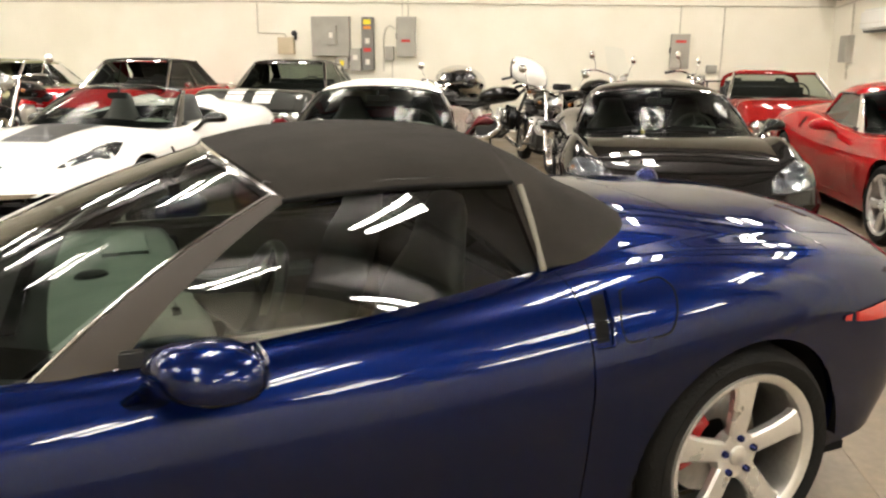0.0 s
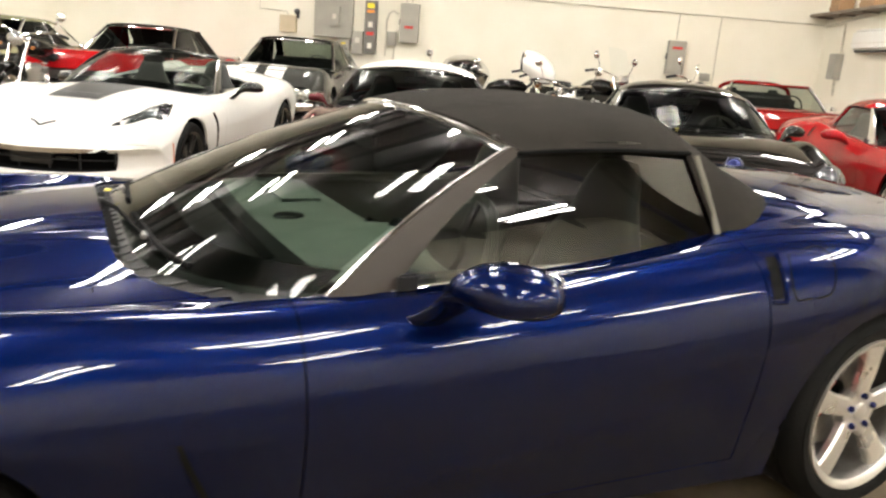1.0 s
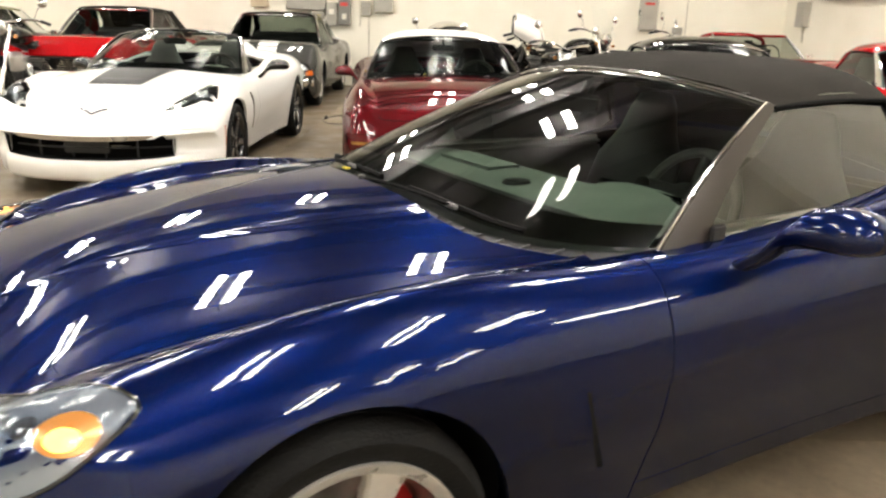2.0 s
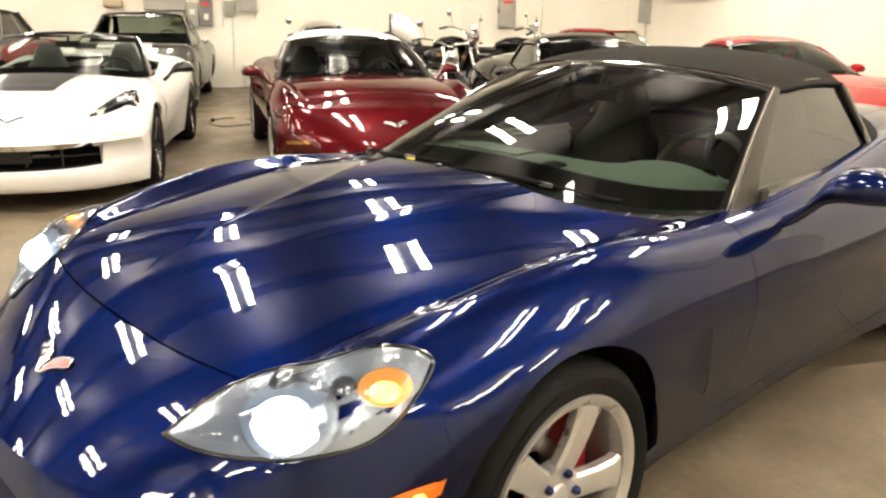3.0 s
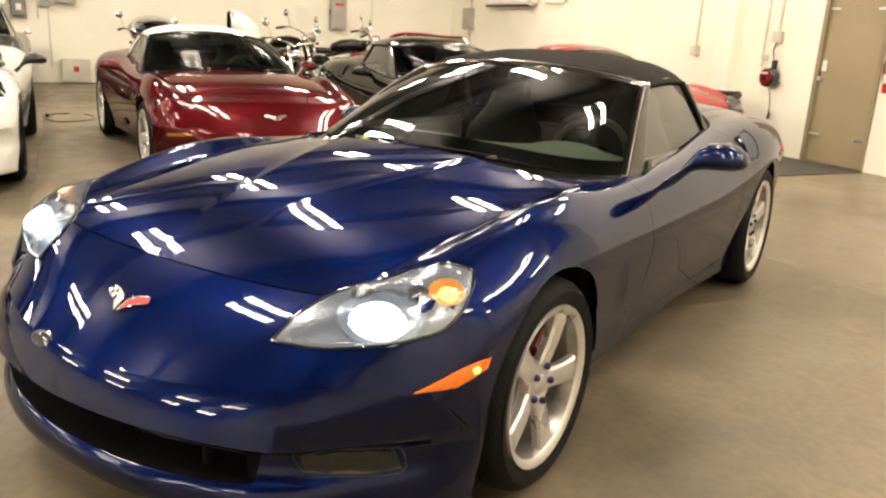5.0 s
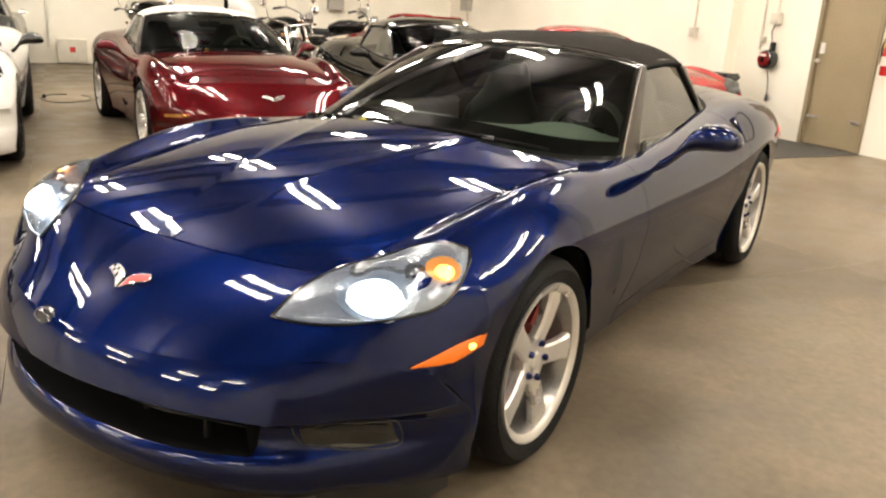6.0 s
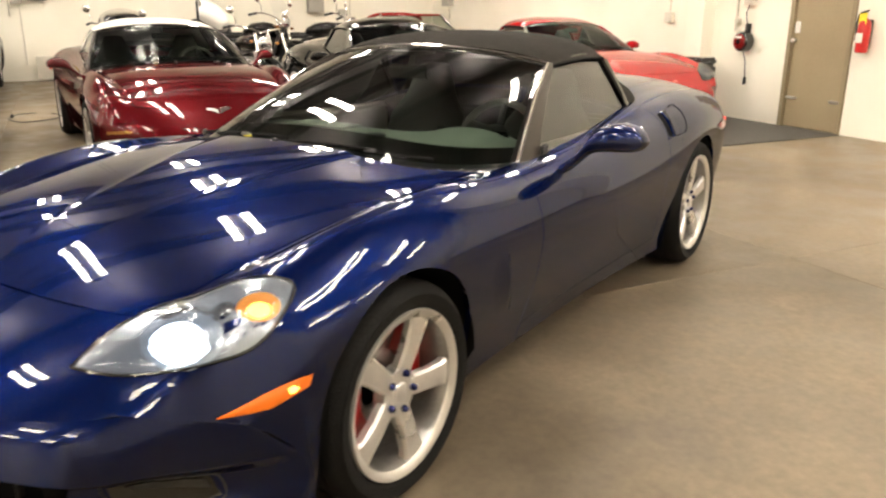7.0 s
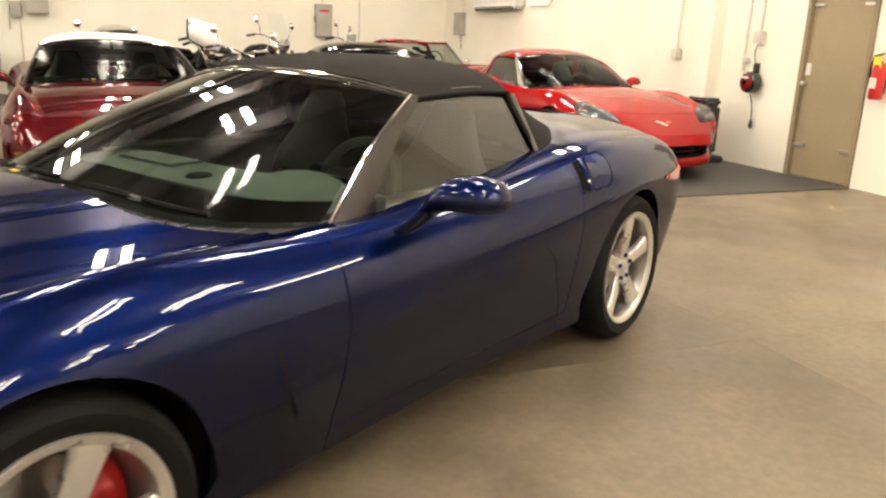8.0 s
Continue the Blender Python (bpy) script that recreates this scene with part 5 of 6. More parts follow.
electric_box("north", -3.79, -3.44, 1.28, 1.94, .15, GREYBOX, "grey disconnect switch with a red label", tag=[(.19, .2, .05, LABELR)], lever=True)
electric_box("north", -4.35, -4.15, 1.20, 1.35, .06, GREYBOX, "small grey outlet box")
electric_box("north", 1.45, 1.96, .03, .47, .22, CONDUIT, "white floor-level cabinet with a red label", tag=[(.03, .1, .1, LABELR)])
electric_box("east", 12.86, 13.22, 1.42, 1.89, .12, GREYBOX, "grey disconnect switch near the corner", lever=True)
electric_box("east", 5.71, 5.86, 1.19, 1.33, .06, CONDUIT, "small painted outlet box")
electric_box("east", 4.24, 4.38, 1.42, 1.56, .07, CONDUIT, "small painted junction box")
electric_box("east", 4.44, 4.52, 1.20, 1.26, .06, CONDUIT, "small painted hook block")
electric_box("east", 9.05, 9.15, 1.02, 1.16, .06, CONDUIT, "small painted outlet box")


def conduit(wall, pts, label="painted steel conduit on the block wall"):
    """A pipe along a wall: (along, height) corners."""
    c = wall_thing("conduit", wall, 0, 0, label, "conduit", "conduits")
    part("pipe", tube_bm([(u if wall == "north" else u, .025, z) for u, z in pts], .014, 8), CONDUIT, c)
    for (u0, z0), (u1, z1) in zip(pts[:-1], pts[1:]):
        for k in (.3, .7):
            part("pipe_clip", box_bm(.03, .045, .03, (u0 + (u1 - u0) * k, .022, z0 + (z1 - z0) * k), .004), CONDUIT, c)


conduit("north", [(14.0, 2.66), (4.97, 2.60), (-6.4, 2.44)])
conduit("north", [(4.97, 2.59), (4.97, 1.98), (4.40, 1.96), (4.36, 1.88)])
conduit("north", [(6.9, 2.6), (6.9, 4.4)])
conduit("north", [(-3.6, 2.46), (-3.6, 1.95)])
conduit("north", [(-4.42, 2.45), (-4.42, .9)])
conduit("north", [(1.9, 2.28), (1.9, 4.4)])
conduit("north", [(1.78, 2.28), (1.78, 4.4)])
conduit("north", [(2.05, 2.05), (2.16, 2.12), (2.26, 2.05), (2.30, 1.9), (2.30, 1.2)])
conduit("north", [(2.12, 1.4), (2.12, .3)])
conduit("east", [(13.9, 2.42), (12.2, 2.52), (9.2, 2.62)])
conduit("east", [(9.95, 1.98), (9.3, 1.96), (9.2, 2.05), (9.2, 2.62)])
conduit("east", [(13.02, 2.45), (12.98, 1.9)])
conduit("east", [(13.05, 1.42), (13.0, 1.12)])
conduit("east", [(5.78, 1.33), (5.74, 4.3)])
conduit("east", [(4.31, 1.56), (4.31, 4.4)])
conduit("east", [(4.52, 1.1), (4.52, 4.4)])

ac = wall_thing("air_conditioner", "east", 11.15, 2.08, "white split air conditioner high on the wall", "air conditioner")
part("housing", box_bm(1.9, .24, .36, (0, .12, .02), .05, 3), WHITEPL, ac)
part("air_outlet", box_bm(1.7, .10, .05, (0, .15, -.155), .012), TRIM, ac)
part("front_seam", box_bm(1.86, .01, .008, (0, .242, -.03)), CONDUIT, ac)

reel = wall_thing("cable_reel", "east", 4.30, .98, "red and black cable reel on the wall", "cable reel")
part("reel_housing", lathe_bm([(.0005, .16), (.09, .16), (.118, .14), (.126, .10), (.126, .04), (.105, .02), (.05, 0)], 32), GLOSSBLK, reel)
part("reel_cover", lathe_bm([(.0005, .182), (.055, .18), (.085, .172), (.095, .155)], 32), DARKRED, reel)
part("reel_hub", lathe_bm([(.0005, .192), (.03, .19), (.034, .178)], 20), GLOSSBLK, reel)
part("reel_label", box_bm(.10, .004, .022, (0, .184, .055)), LABELW, reel)
part("reel_bracket", box_bm(.06, .06, .12, (0, .03, .16), .008), TRIM, reel)
part("reel_cable", tube_bm([(-.03, .10, -.13), (-.04, .06, -.25), (-.05, .05, -.45)], .007, 8), TRIM, reel)
part("cable_plug", lathe_bm([(.0005, -.055), (.02, -.05), (.024, -.02), (.018, .03), (.008, .05)], 14, "z", at=(-.05, .05, -.48)), TRIM, reel)
part("reel_lead", tube_bm([(.0, .05, .2), (.03, .06, .35), (.0, .04, .46)], .007, 8), TRIM, reel)

ex = wall_thing("fire_extinguisher", "east", 2.62, .92, "red fire extinguisher with yellow tag on the wall", "extinguisher")
part("cylinder", lathe_bm([(.0005, 0), (.055, .004), (.065, .02), (.066, .28), (.055, .33), (.025, .355), (.02, .37)], 28, "z", at=(0, .09, 0)), EXTRED, ex)
part("valve", box_bm(.05, .05, .06, (0, .09, .395), .01), CHROME, ex)
part("lever", box_bm(.02, .13, .015, (0, .12, .43), .004, m=pose(0, 0, 0, -12)), TRIM, ex)
part("hose", tube_bm([(0, .09, .40), (.06, .12, .40), (.085, .11, .30), (.08, .10, .12)], .011, 8), TRIM, ex)
part("inspection_tag", box_bm(.09, .004, .12, (.0, .135, .36)), LABELY, ex)
part("label_band", box_bm(.08, .003, .10, (0, .157, .16)), LABELW, ex)
part("wall_bracket", box_bm(.06, .03, .3, (0, .015, .2), .005), TRIM, ex)

mat = tagged(part("floor_mat", box_bm(1.85, 2.25, .010, (0, 0, .005), .004), MATRUB), "dark rubber floor mat before the door", "mat")
mat.matrix_world = room_pose(3.68, -5.28)

cart = empty("equipment_cart", room_pose(4.62, -6.0), "black plastic equipment cart beside the pilaster", "cart")
part("cart_body", box_bm(.30, .32, .62, (0, 0, .40), .05, 3), TRIM, cart)
part("cart_base", box_bm(.42, .44, .08, (0, 0, .05), .02), TRIM, cart)
part("cart_top", box_bm(.36, .26, .10, (.02, 0, .73), .03, 3), GLOSSBLK, cart)
part("cart_handle", tube_bm([(-.12, .1, .70), (-.28, .14, .74), (-.36, .14, .72)], .012, 8), TRIM, cart)

cord = empty("floor_cable", room_pose(8.1, 1.9), "thin black cable coiled on the floor", "cable")
part("loop", tube_bm([(.45 * math.cos(a) * (1 + .1 * math.sin(3 * a)), .30 * math.sin(a), .008) for a in np.linspace(0, 5.6, 40)], .006, 6), TRIM, cord)
part("plug", box_bm(.05, .04, .05, (.05, .26, .028), .008), TRIM, cord)

SHELFWOOD = mottled("shelf_board", (0.16, 0.13, 0.10), (0.22, 0.18, 0.14), 0.6, 4, 60, 0.1)
CRATEWOOD = mottled("crate_wood", (0.26, 0.15, 0.07), (0.36, 0.22, 0.11), 0.6, 5, 70, 0.15)
shelf = wall_thing("wall_shelf", "east", 12.2, 2.60, "long brown shelf board high on the wall", "shelf")
part("shelf_board", box_bm(3.5, .36, .05, (0, .18, 0), .006), SHELFWOOD, shelf)
for x in (-1.5, -.5, .5, 1.5):
    part("shelf_bracket", box_bm(.03, .30, .03, (x, .15, -.04), .005), SHELFWOOD, shelf)
for u, w, h in ((12.95, .42, .34), (11.6, .55, .30)):
    crate = wall_thing("wooden_crate", "east", u, 2.625, "brown wooden crate on the high shelf", "crate", "crates on the shelf")
    part("crate_body", box_bm(w, .26, h, (0, .17, h / 2), .006), CRATEWOOD, crate)
    for z in (.06, h - .06):
        part("crate_slat", box_bm(w + .01, .012, .05, (0, .306, z), .003), CRATEWOOD, crate)
knob = wall_thing("alarm_horn", "north", 4.16, 1.90, "small black alarm horn on a bracket", "alarm")
part("horn_body", lathe_bm([(.0005, .16), (.05, .15), (.06, .10), (.03, .06), (.03, 0)], 20, at=(0, 0, .06)), TRIM, knob)
part("horn_bracket", box_bm(.05, .05, .14, (0, .025, 0), .006), TRIM, knob)
# ---- the cars ----
blue, blue_skin = sports_car("convertible", pose(0, 0, 0), "dark metallic blue convertible sports car with black canvas top", BLUE, "soft", CLOTH, ALLOY, NUTBLUE, fine=True)
tree = skin_tree(blue)
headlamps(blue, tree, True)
side_markers(blue, tree, True)
side_details(blue, tree, BLUE)
flag_emblem(blue, tree, k=.88)
fog_lamps(blue, tree)
wipers(blue)
air_dam(blue)
badge = part("nose_badge", disc_bm(tree, (-2.25, .175, .475), .026, .003, 1, 1.7), GLOSSBLK, blue, "small oval badge with a bright rim")
groove(badge, "badge_rim", tree, [(-2.25, .175 + .045 * math.cos(q), .475 + .025 * math.sin(q)) for q in np.linspace(0, 2 * math.pi, 12, endpoint=False)], STEELISH, 1, .0018, .003, 3, True)
part("deck_fin", lathe_bm([(.0005, .034), (.018, .032), (.034, .022), (.046, .004), (.05, -.012)], 10, "z", at=(1.948, .385, .962)), NUTBLUE, blue)


def at_row(a, b, turn=0):
    return room_pose(a, b, 0, turn)


STRIPEBLK = plain("satin_black", (.007, .007, .007), .4, spec=.2)


# white open car
white, _ = sports_car("convertible", at_row(5.2, 3.16), "white open convertible sports car with black hood stripe", WHITE, "open", None, BLACKALLOY, BLACKALLOY, frame_mat=GLOSSBLK, mouth=(.60, .475, .305), mirror_mat=GLOSSBLK)
tree = skin_tree(white)
part("hood_stripe", patch_bm(tree, [(-1.60, -.21, .79), (-1.2, -.25, .85), (-.88, -.29, .88)], [(-1.60, .21, .79), (-1.2, .25, .85), (-.88, .29, .88)], .006, m=12), STRIPEBLK, white, "gloss black hood stripe")
part("hood_vent", patch_bm(tree, [(-1.47, -.17, .8), (-1.44, -.17, .81), (-1.41, -.175, .815)], [(-1.47, .17, .8), (-1.44, .17, .81), (-1.41, .175, .815)], .010, m=6), TRIM, white)
for s in (-1, 1):
    lamp = new("headlamp")
    lamp.parent = white
    low = [(-1.98, .52, .63), (-1.89, .69, .635), (-1.72, .82, .69), (-1.48, .79, .79)]
    up = [(-1.98, .52, .63), (-1.82, .60, .735), (-1.64, .655, .79), (-1.48, .79, .79)]
    part("lamp_bucket", patch_bm(tree, low, up, .003, s=s), GLOSSBLK, lamp)
    part("lamp_chrome", patch_bm(tree, [(-1.93, .60, .63), (-1.84, .70, .66), (-1.70, .79, .71)], [(-1.90, .60, .66), (-1.80, .68, .70), (-1.68, .76, .74)], .007, m=4, s=s), REFLECT, lamp)
    part("projector", disc_bm(tree, (-1.70, .72, .755), .035, .014, s), REFLECT, lamp)
    part("lamp_lens", patch_bm(tree, low, up, .005, bulge=.018, s=s), LENS, lamp)
    part("fender_vent", patch_bm(tree, [(-.90, .90, .70), (-.80, .885, .55), (-.72, .872, .36)], [(-.84, .90, .70), (-.755, .885, .55), (-.68, .872, .36)], .003, m=3, s=s), GLOSSBLK, white)
    part("side_marker", patch_bm(tree, [(-1.755, .895, .52), (-1.74, .895, .42), (-1.73, .89, .32)], [(-1.735, .90, .52), (-1.722, .90, .42), (-1.715, .89, .32)], .005, m=3, s=s), AMBER, white)
    groove(white, "emblem_wing", tree, [(-2.06, 0, .60), (-2.03, .05, .625), (-2.01, .10, .645)], BUCKET, s, .008, .004)
    part("headrest_hump", patch_bm(tree, [(.76, .18, .98), (1.05, .2, .98), (1.35, .25, .97)], [(.76, .52, .96), (1.05, .5, .96), (1.35, .45, .96)], .002, bulge=.06, s=s), WHITE, white)
row = [(-2.187 + .32 * (abs(y) / .62) ** 2.2, y, .395) for y in np.linspace(-.56, .56, 25)]
part("grille_strip", tube_bm([(x + .012, y, z) for x, y, z in row], .011, 8), CHROME, white)
part("plate_bracket", box_bm(.02, .34, .11, (-2.19, 0, .40), .01), TRIM, white)
part("dash_paper", box_bm(.18, .26, .004, (-.42, .16, .868)), LABELW, white)

# maroon car
maroon, _ = sports_car("convertible", at_row(5.2, .56, 4.5), "maroon convertible sports car with white canvas top", MAROON, "soft", CLOTHW, ALLOY)
tree = skin_tree(maroon)
for s in (-1, 1):
    groove(maroon, "lamp_cover_gap", tree, [(-2.02, .36, .60), (-2.0, .50, .60), (-1.96, .60, .61), (-1.86, .615, .69), (-1.80, .56, .725), (-1.80, .40, .735), (-1.85, .36, .72), (-1.95, .34, .66)], SHELL, s, .003, 0, 6, True)
    part("turn_lamp", patch_bm(tree, [(-2.05, .62, .44), (-1.98, .74, .44), (-1.92, .80, .44)], [(-2.05, .62, .462), (-1.98, .74, .466), (-1.92, .80, .466)], .004, m=3, s=s), AMBERDIM, maroon)
flag_emblem(maroon, tree, k=1.0, red=CHROME)
wipers(maroon)

# black coupe and red coupe
bulged = sports_ribs()
for t, pts in bulged:
    if -2.0 < t < -.7:
        pts[3, 2] += .032
black, _ = sports_car("coupe", at_row(5.2, -2.04), "glossy black sports coupe parked in the row", BLACKP, "soft", BLACKP, ALLOY, frame_mat=GLOSSBLK, ribs=bulged)
tree = skin_tree(black)
headlamps(black, tree, False)
side_details(black, tree, BLACKP)
wipers(black)
red, _ = sports_car("coupe", at_row(5.7, -4.62), "bright red sports coupe beside the wall", RED, "soft", RED, ALLOY, frame_mat=RED)
tree = skin_tree(red)
headlamps(red, tree, False)
side_details(red, tree, RED)
flag_emblem(red, tree)
wipers(red)


def classic_ribs(length=2.45, h=1.0):
    """Half sections of a long boxy two-door car."""
    k = length / 2.45
    tab = [
        (-2.45, [0, .72, .3, .72, .55, .72, .76, .71, .86, .68, .90, .58, .90, .5, .88, .42, .86, .36]),
        (-2.38, [0, .80, .3, .80, .55, .80, .78, .79, .88, .75, .92, .62, .92, .5, .90, .36, .87, .30]),
        (-1.42, [0, .93, .3, .92, .55, .90, .80, .89, .90, .84, .945, .70, .94, .52, .92, .34, .88, .24]),
        (-.70, [0, .97, .3, .96, .55, .94, .80, .92, .90, .87, .945, .72, .94, .52, .92, .34, .88, .24]),
        (.30, [0, .95, .3, .95, .55, .95, .80, .935, .90, .885, .945, .74, .94, .54, .92, .34, .88, .24]),
        (1.10, [0, .96, .3, .96, .55, .96, .79, .95, .90, .90, .955, .77, .95, .56, .92, .34, .88, .24]),
        (1.60, [0, .95, .3, .95, .55, .945, .78, .93, .89, .88, .95, .76, .945, .56, .92, .36, .88, .26]),
        (2.35, [0, .90, .3, .90, .55, .89, .74, .87, .84, .82, .88, .70, .88, .56, .86, .42, .84, .36]),
        (2.45, [0, .85, .3, .85, .55, .84, .72, .82, .81, .76, .84, .66, .84, .56, .83, .46, .81, .40]),
    ]
    out = []
    for t, r in tab:
        yz = np.array(r).reshape(9, 2) * (1, h)
        out.append((t * k, np.column_stack([np.full(9, t * k), yz])))
    return out


def greenhouse(car, xs, yb, yr, zb, zr, roofmat, pillarmat, open_top=False, glassm=None):
    """Cabin: windscreen, pillars, roof and windows. xs: screen base, roof front, roof rear, rear base."""
    x0, x1, x2, x3 = xs

    def pane(name, p, q, n=10, bow=(0, 0, 0)):
        rows = []
        for i in range(5):
            f = i / 4
            rows.append([Vector(p[0]).lerp(Vector(p[1]), j / n).lerp(Vector(q[0]).lerp(Vector(q[1]), j / n), f) + Vector(bow) * (4 * j / n * (1 - j / n)) for j in range(n + 1)])
        part(name, outward(grid_bm(rows), (.3, 0, .8)), glassm or ROWGLASS, car)

    pane("windscreen", ((x0, -yb, zb), (x0, yb, zb)), ((x1, -yr, zr), (x1, yr, zr)), bow=(-.10, 0, 0))
    hd = [(x1 - .10 * (1 - (y / yr) ** 2), y, zr) for y in np.linspace(-yr, yr, 15)]
    part("screen_frame", tube_bm(hd, .022, 8), pillarmat, car)
    for s in (-1, 1):
        part("screen_pillar", tube_bm([(x0, s * yb, zb - .02), ((x0 + x1) / 2 - .01, s * (yb + yr) / 2, (zb + zr) / 2), (x1, s * yr, zr)], .024, 8), CHROME, car)
    if open_top:
        part("seat_row", box_bm(.20, 1.2, .5, (x1 + 1.0, 0, zb - .08), .07, 3), TRIM, car)
        for s in (-1, 1):
            part("seat_head", box_bm(.10, .26, .20, (x1 + .95, s * .36, zb + .18), .05, 3), TRIM, car)
        return
    rows = []
    for i in range(13):
        f = i / 12
        x = x1 - .02 + (x2 - x1 + .04) * f
        rise = .035 * math.sin(math.pi * min(1, .25 + .75 * f))
        row = []
        for j in range(15):
            q = -1 + 2 * j / 14
            bowx = -.10 * (1 - q * q) * (1 - f) + .06 * (1 - q * q) * f
            row.append((x + bowx, q * (yr + .02), zr + rise + .03 * (1 - q * q) - .05 * max(0, abs(q) - .85) / .15 * .6))
        rows.append(row)
    bm = grid_bm(rows)
    bm.normal_update()
    if sum(f.normal.z for f in bm.faces) < 0:
        bmesh.ops.reverse_faces(bm, faces=bm.faces[:])
    part("roof", thicken(bm, .03), roofmat, car)
    for s in (-1, 1):
        rows = [[(x2 - .30, s * yr, zr - .01), (x2 + .06, s * yr, zr + .01)], [(x2 + .02, s * (yr + .05), (zr + zb) / 2), (x2 + (x3 - x2) * .5, s * (yr + .04), (zr + zb) / 2)], [(x2 + .20, s * yb, zb), (x3, s * (yb - .04), zb)]]
        b = grid_bm(rows)
        part("rear_quarter", thicken(b, .03 * s), roofmat, car)
        pane("side_window", ((x0 + .18, s * yb, zb), (x2 + .2, s * yb, zb)), ((x1 + .06, s * yr, zr - .01), (x2 - .28, s * yr, zr - .01)))
        part("window_post", tube_bm([((x1 + x2) / 2 + .15, s * yb, zb), ((x1 + x2) / 2 + .05, s * yr, zr)], .012, 6), CHROME, car)
    pane("rear_window", ((x3, -yb + .04, zb), (x3, yb - .04, zb)), ((x2 + .04, -yr, zr), (x2 + .04, yr, zr)), bow=(.06, 0, 0))


def classic_car(m, label, paint, roofmat, open_top=False, stripes=None, cabin=(-.85, -.25, .75, 1.45), h=1.0, roof=1.36, wheelm=None, glassm=None):
    car = empty("classic_car", m, label, "car", "parked cars")
    arches = [(-1.45, .33, .39), (1.40, .33, .39)]
    sk = Skin(classic_ribs(h=h), arches, (-.802, -.798, .65, .654, 1.55, 1.554), .12)
    hood = lambda t, v: t < -.80 and v < 2.87
    gap = lambda t, v: (-.802 < t < -.798) or (.65 < t < .654 and v > 3) or (1.55 < t < 1.554 and v < 2.886) or (2.87 < v < 2.886 and (t < -.8 or t > 1.55))
    hole = lambda t, v: -.75 < t < 1.5 and v < 2.9
    part("body", sk.panel(lambda t, v: not (hood(t, v) or gap(t, v) or hole(t, v)), 0, .02), paint, car)
    part("hood", sk.panel(hood, 0, .015), paint, car)
    # black inner sheet behind the panel gaps, added to keep them dark
    inner = sk.panel(lambda t, v: not hole(t, v), 0)
    inner.normal_update()
    for v in inner.verts:
        v.co -= v.normal * .025
    part("inner_shell", inner, SHELL, car)
    for r, d in ((sk.rows[0], 1), (sk.rows[-1], -1)):
        rows = [[(p[0] + .03 * d, p[1] * q, p[2]) for q in (-1, -.5, 0, .5, 1)] for p in r]
        part("end_panel", grid_bm(rows), TRIM if d > 0 else paint, car)
    zc = .585 * h
    part("grille", box_bm(.03, 1.05, .20, (-2.44, 0, zc), .01), SHELL, car)
    for k in range(6):
        part("grille_slat", box_bm(.02, 1.04, .010, (-2.46, 0, zc - .085 + .034 * k), .003), CHROME, car)
    for s in (-1, 1):
        for y in (.60, .77):
            lp = new("headlamp")
            lp.parent = car
            part("lamp_rim", lathe_bm([(.085, -2.445), (.09, -2.475), (.078, -2.48), (.074, -2.46)], 24, "x", at=(0, s * y, zc + .01)), CHROME, lp)
            part("lamp_glass", lathe_bm([(.0005, -2.482), (.05, -2.477), (.076, -2.46)], 20, "x", at=(0, s * y, zc + .01)), REFLECT, lp)
        part("turn_lamp", box_bm(.02, .14, .07, (-2.455, s * .86, zc - .02), .008), AMBER, car)
    bump = [(-2.52 + .16 * (abs(y) / .93) ** 4, y, .43 * h) for y in np.linspace(-.93, .93, 21)]
    rows = [[(x + dx, y, z + dz) for x, y, z in bump] for dx, dz in ((.05, .07), (-.01, .065), (-.035, .02), (-.035, -.02), (-.01, -.06), (.05, -.065))]
    part("front_bumper", grid_bm(rows), CHROME, car)
    part("underbody", box_bm(4.4, 1.5, .05, (0, 0, .28)), SHELL, car)
    for s in (-1, 1):
        wheel(car, -1.45, s * .78, s, .335, .195, .22, wheelm or ALLOY, CHROME, (), turn=10)
        wheel(car, 1.40, s * .78, s, .335, .195, .22, wheelm or ALLOY, CHROME, (), turn=30)
        for x, z, r in arches:
            wheel_well(car, x, z, r, .92, .55, s)
        part("wing_mirror", box_bm(.08, .14, .08, (-.45, s * 1.0, 1.0 * h), .03, 3), CHROME, car)
    part("dashboard", box_bm(.35, 1.5, .14, (-.55, 0, .88 * h), .05, 3), TRIM, car)
    part("cabin_floor", box_bm(2.3, 1.6, .05, (.4, 0, .40)), SHELL, car)
    part("seat_bench", box_bm(.22, 1.35, .55, (.45, 0, .82), .08, 3), TRIM, car)
    part("steering_rim", lathe_bm([(.18 + .012 * math.cos(a), -.25 + .012 * math.sin(a)) for a in np.linspace(0, 2 * math.pi, 9)], 28, "x", at=(0, -.38, .98 * h)), TRIM, car)
    greenhouse(car, cabin, .80, .62, .935 * h, roof, roofmat, paint if open_top else CHROME, open_top, glassm)
    if stripes:
        t = skin_tree(car)
        for s in (-1, 1):
            part("hood_stripe", patch_bm(t, [(-2.36, s * .08, .8), (-1.5, s * .08, .93), (-.86, s * .08, .97)], [(-2.36, s * .36, .8), (-1.5, s * .38, .93), (-.86, s * .40, .97)], .003, m=5), stripes, car, "white hood stripe")
    return car


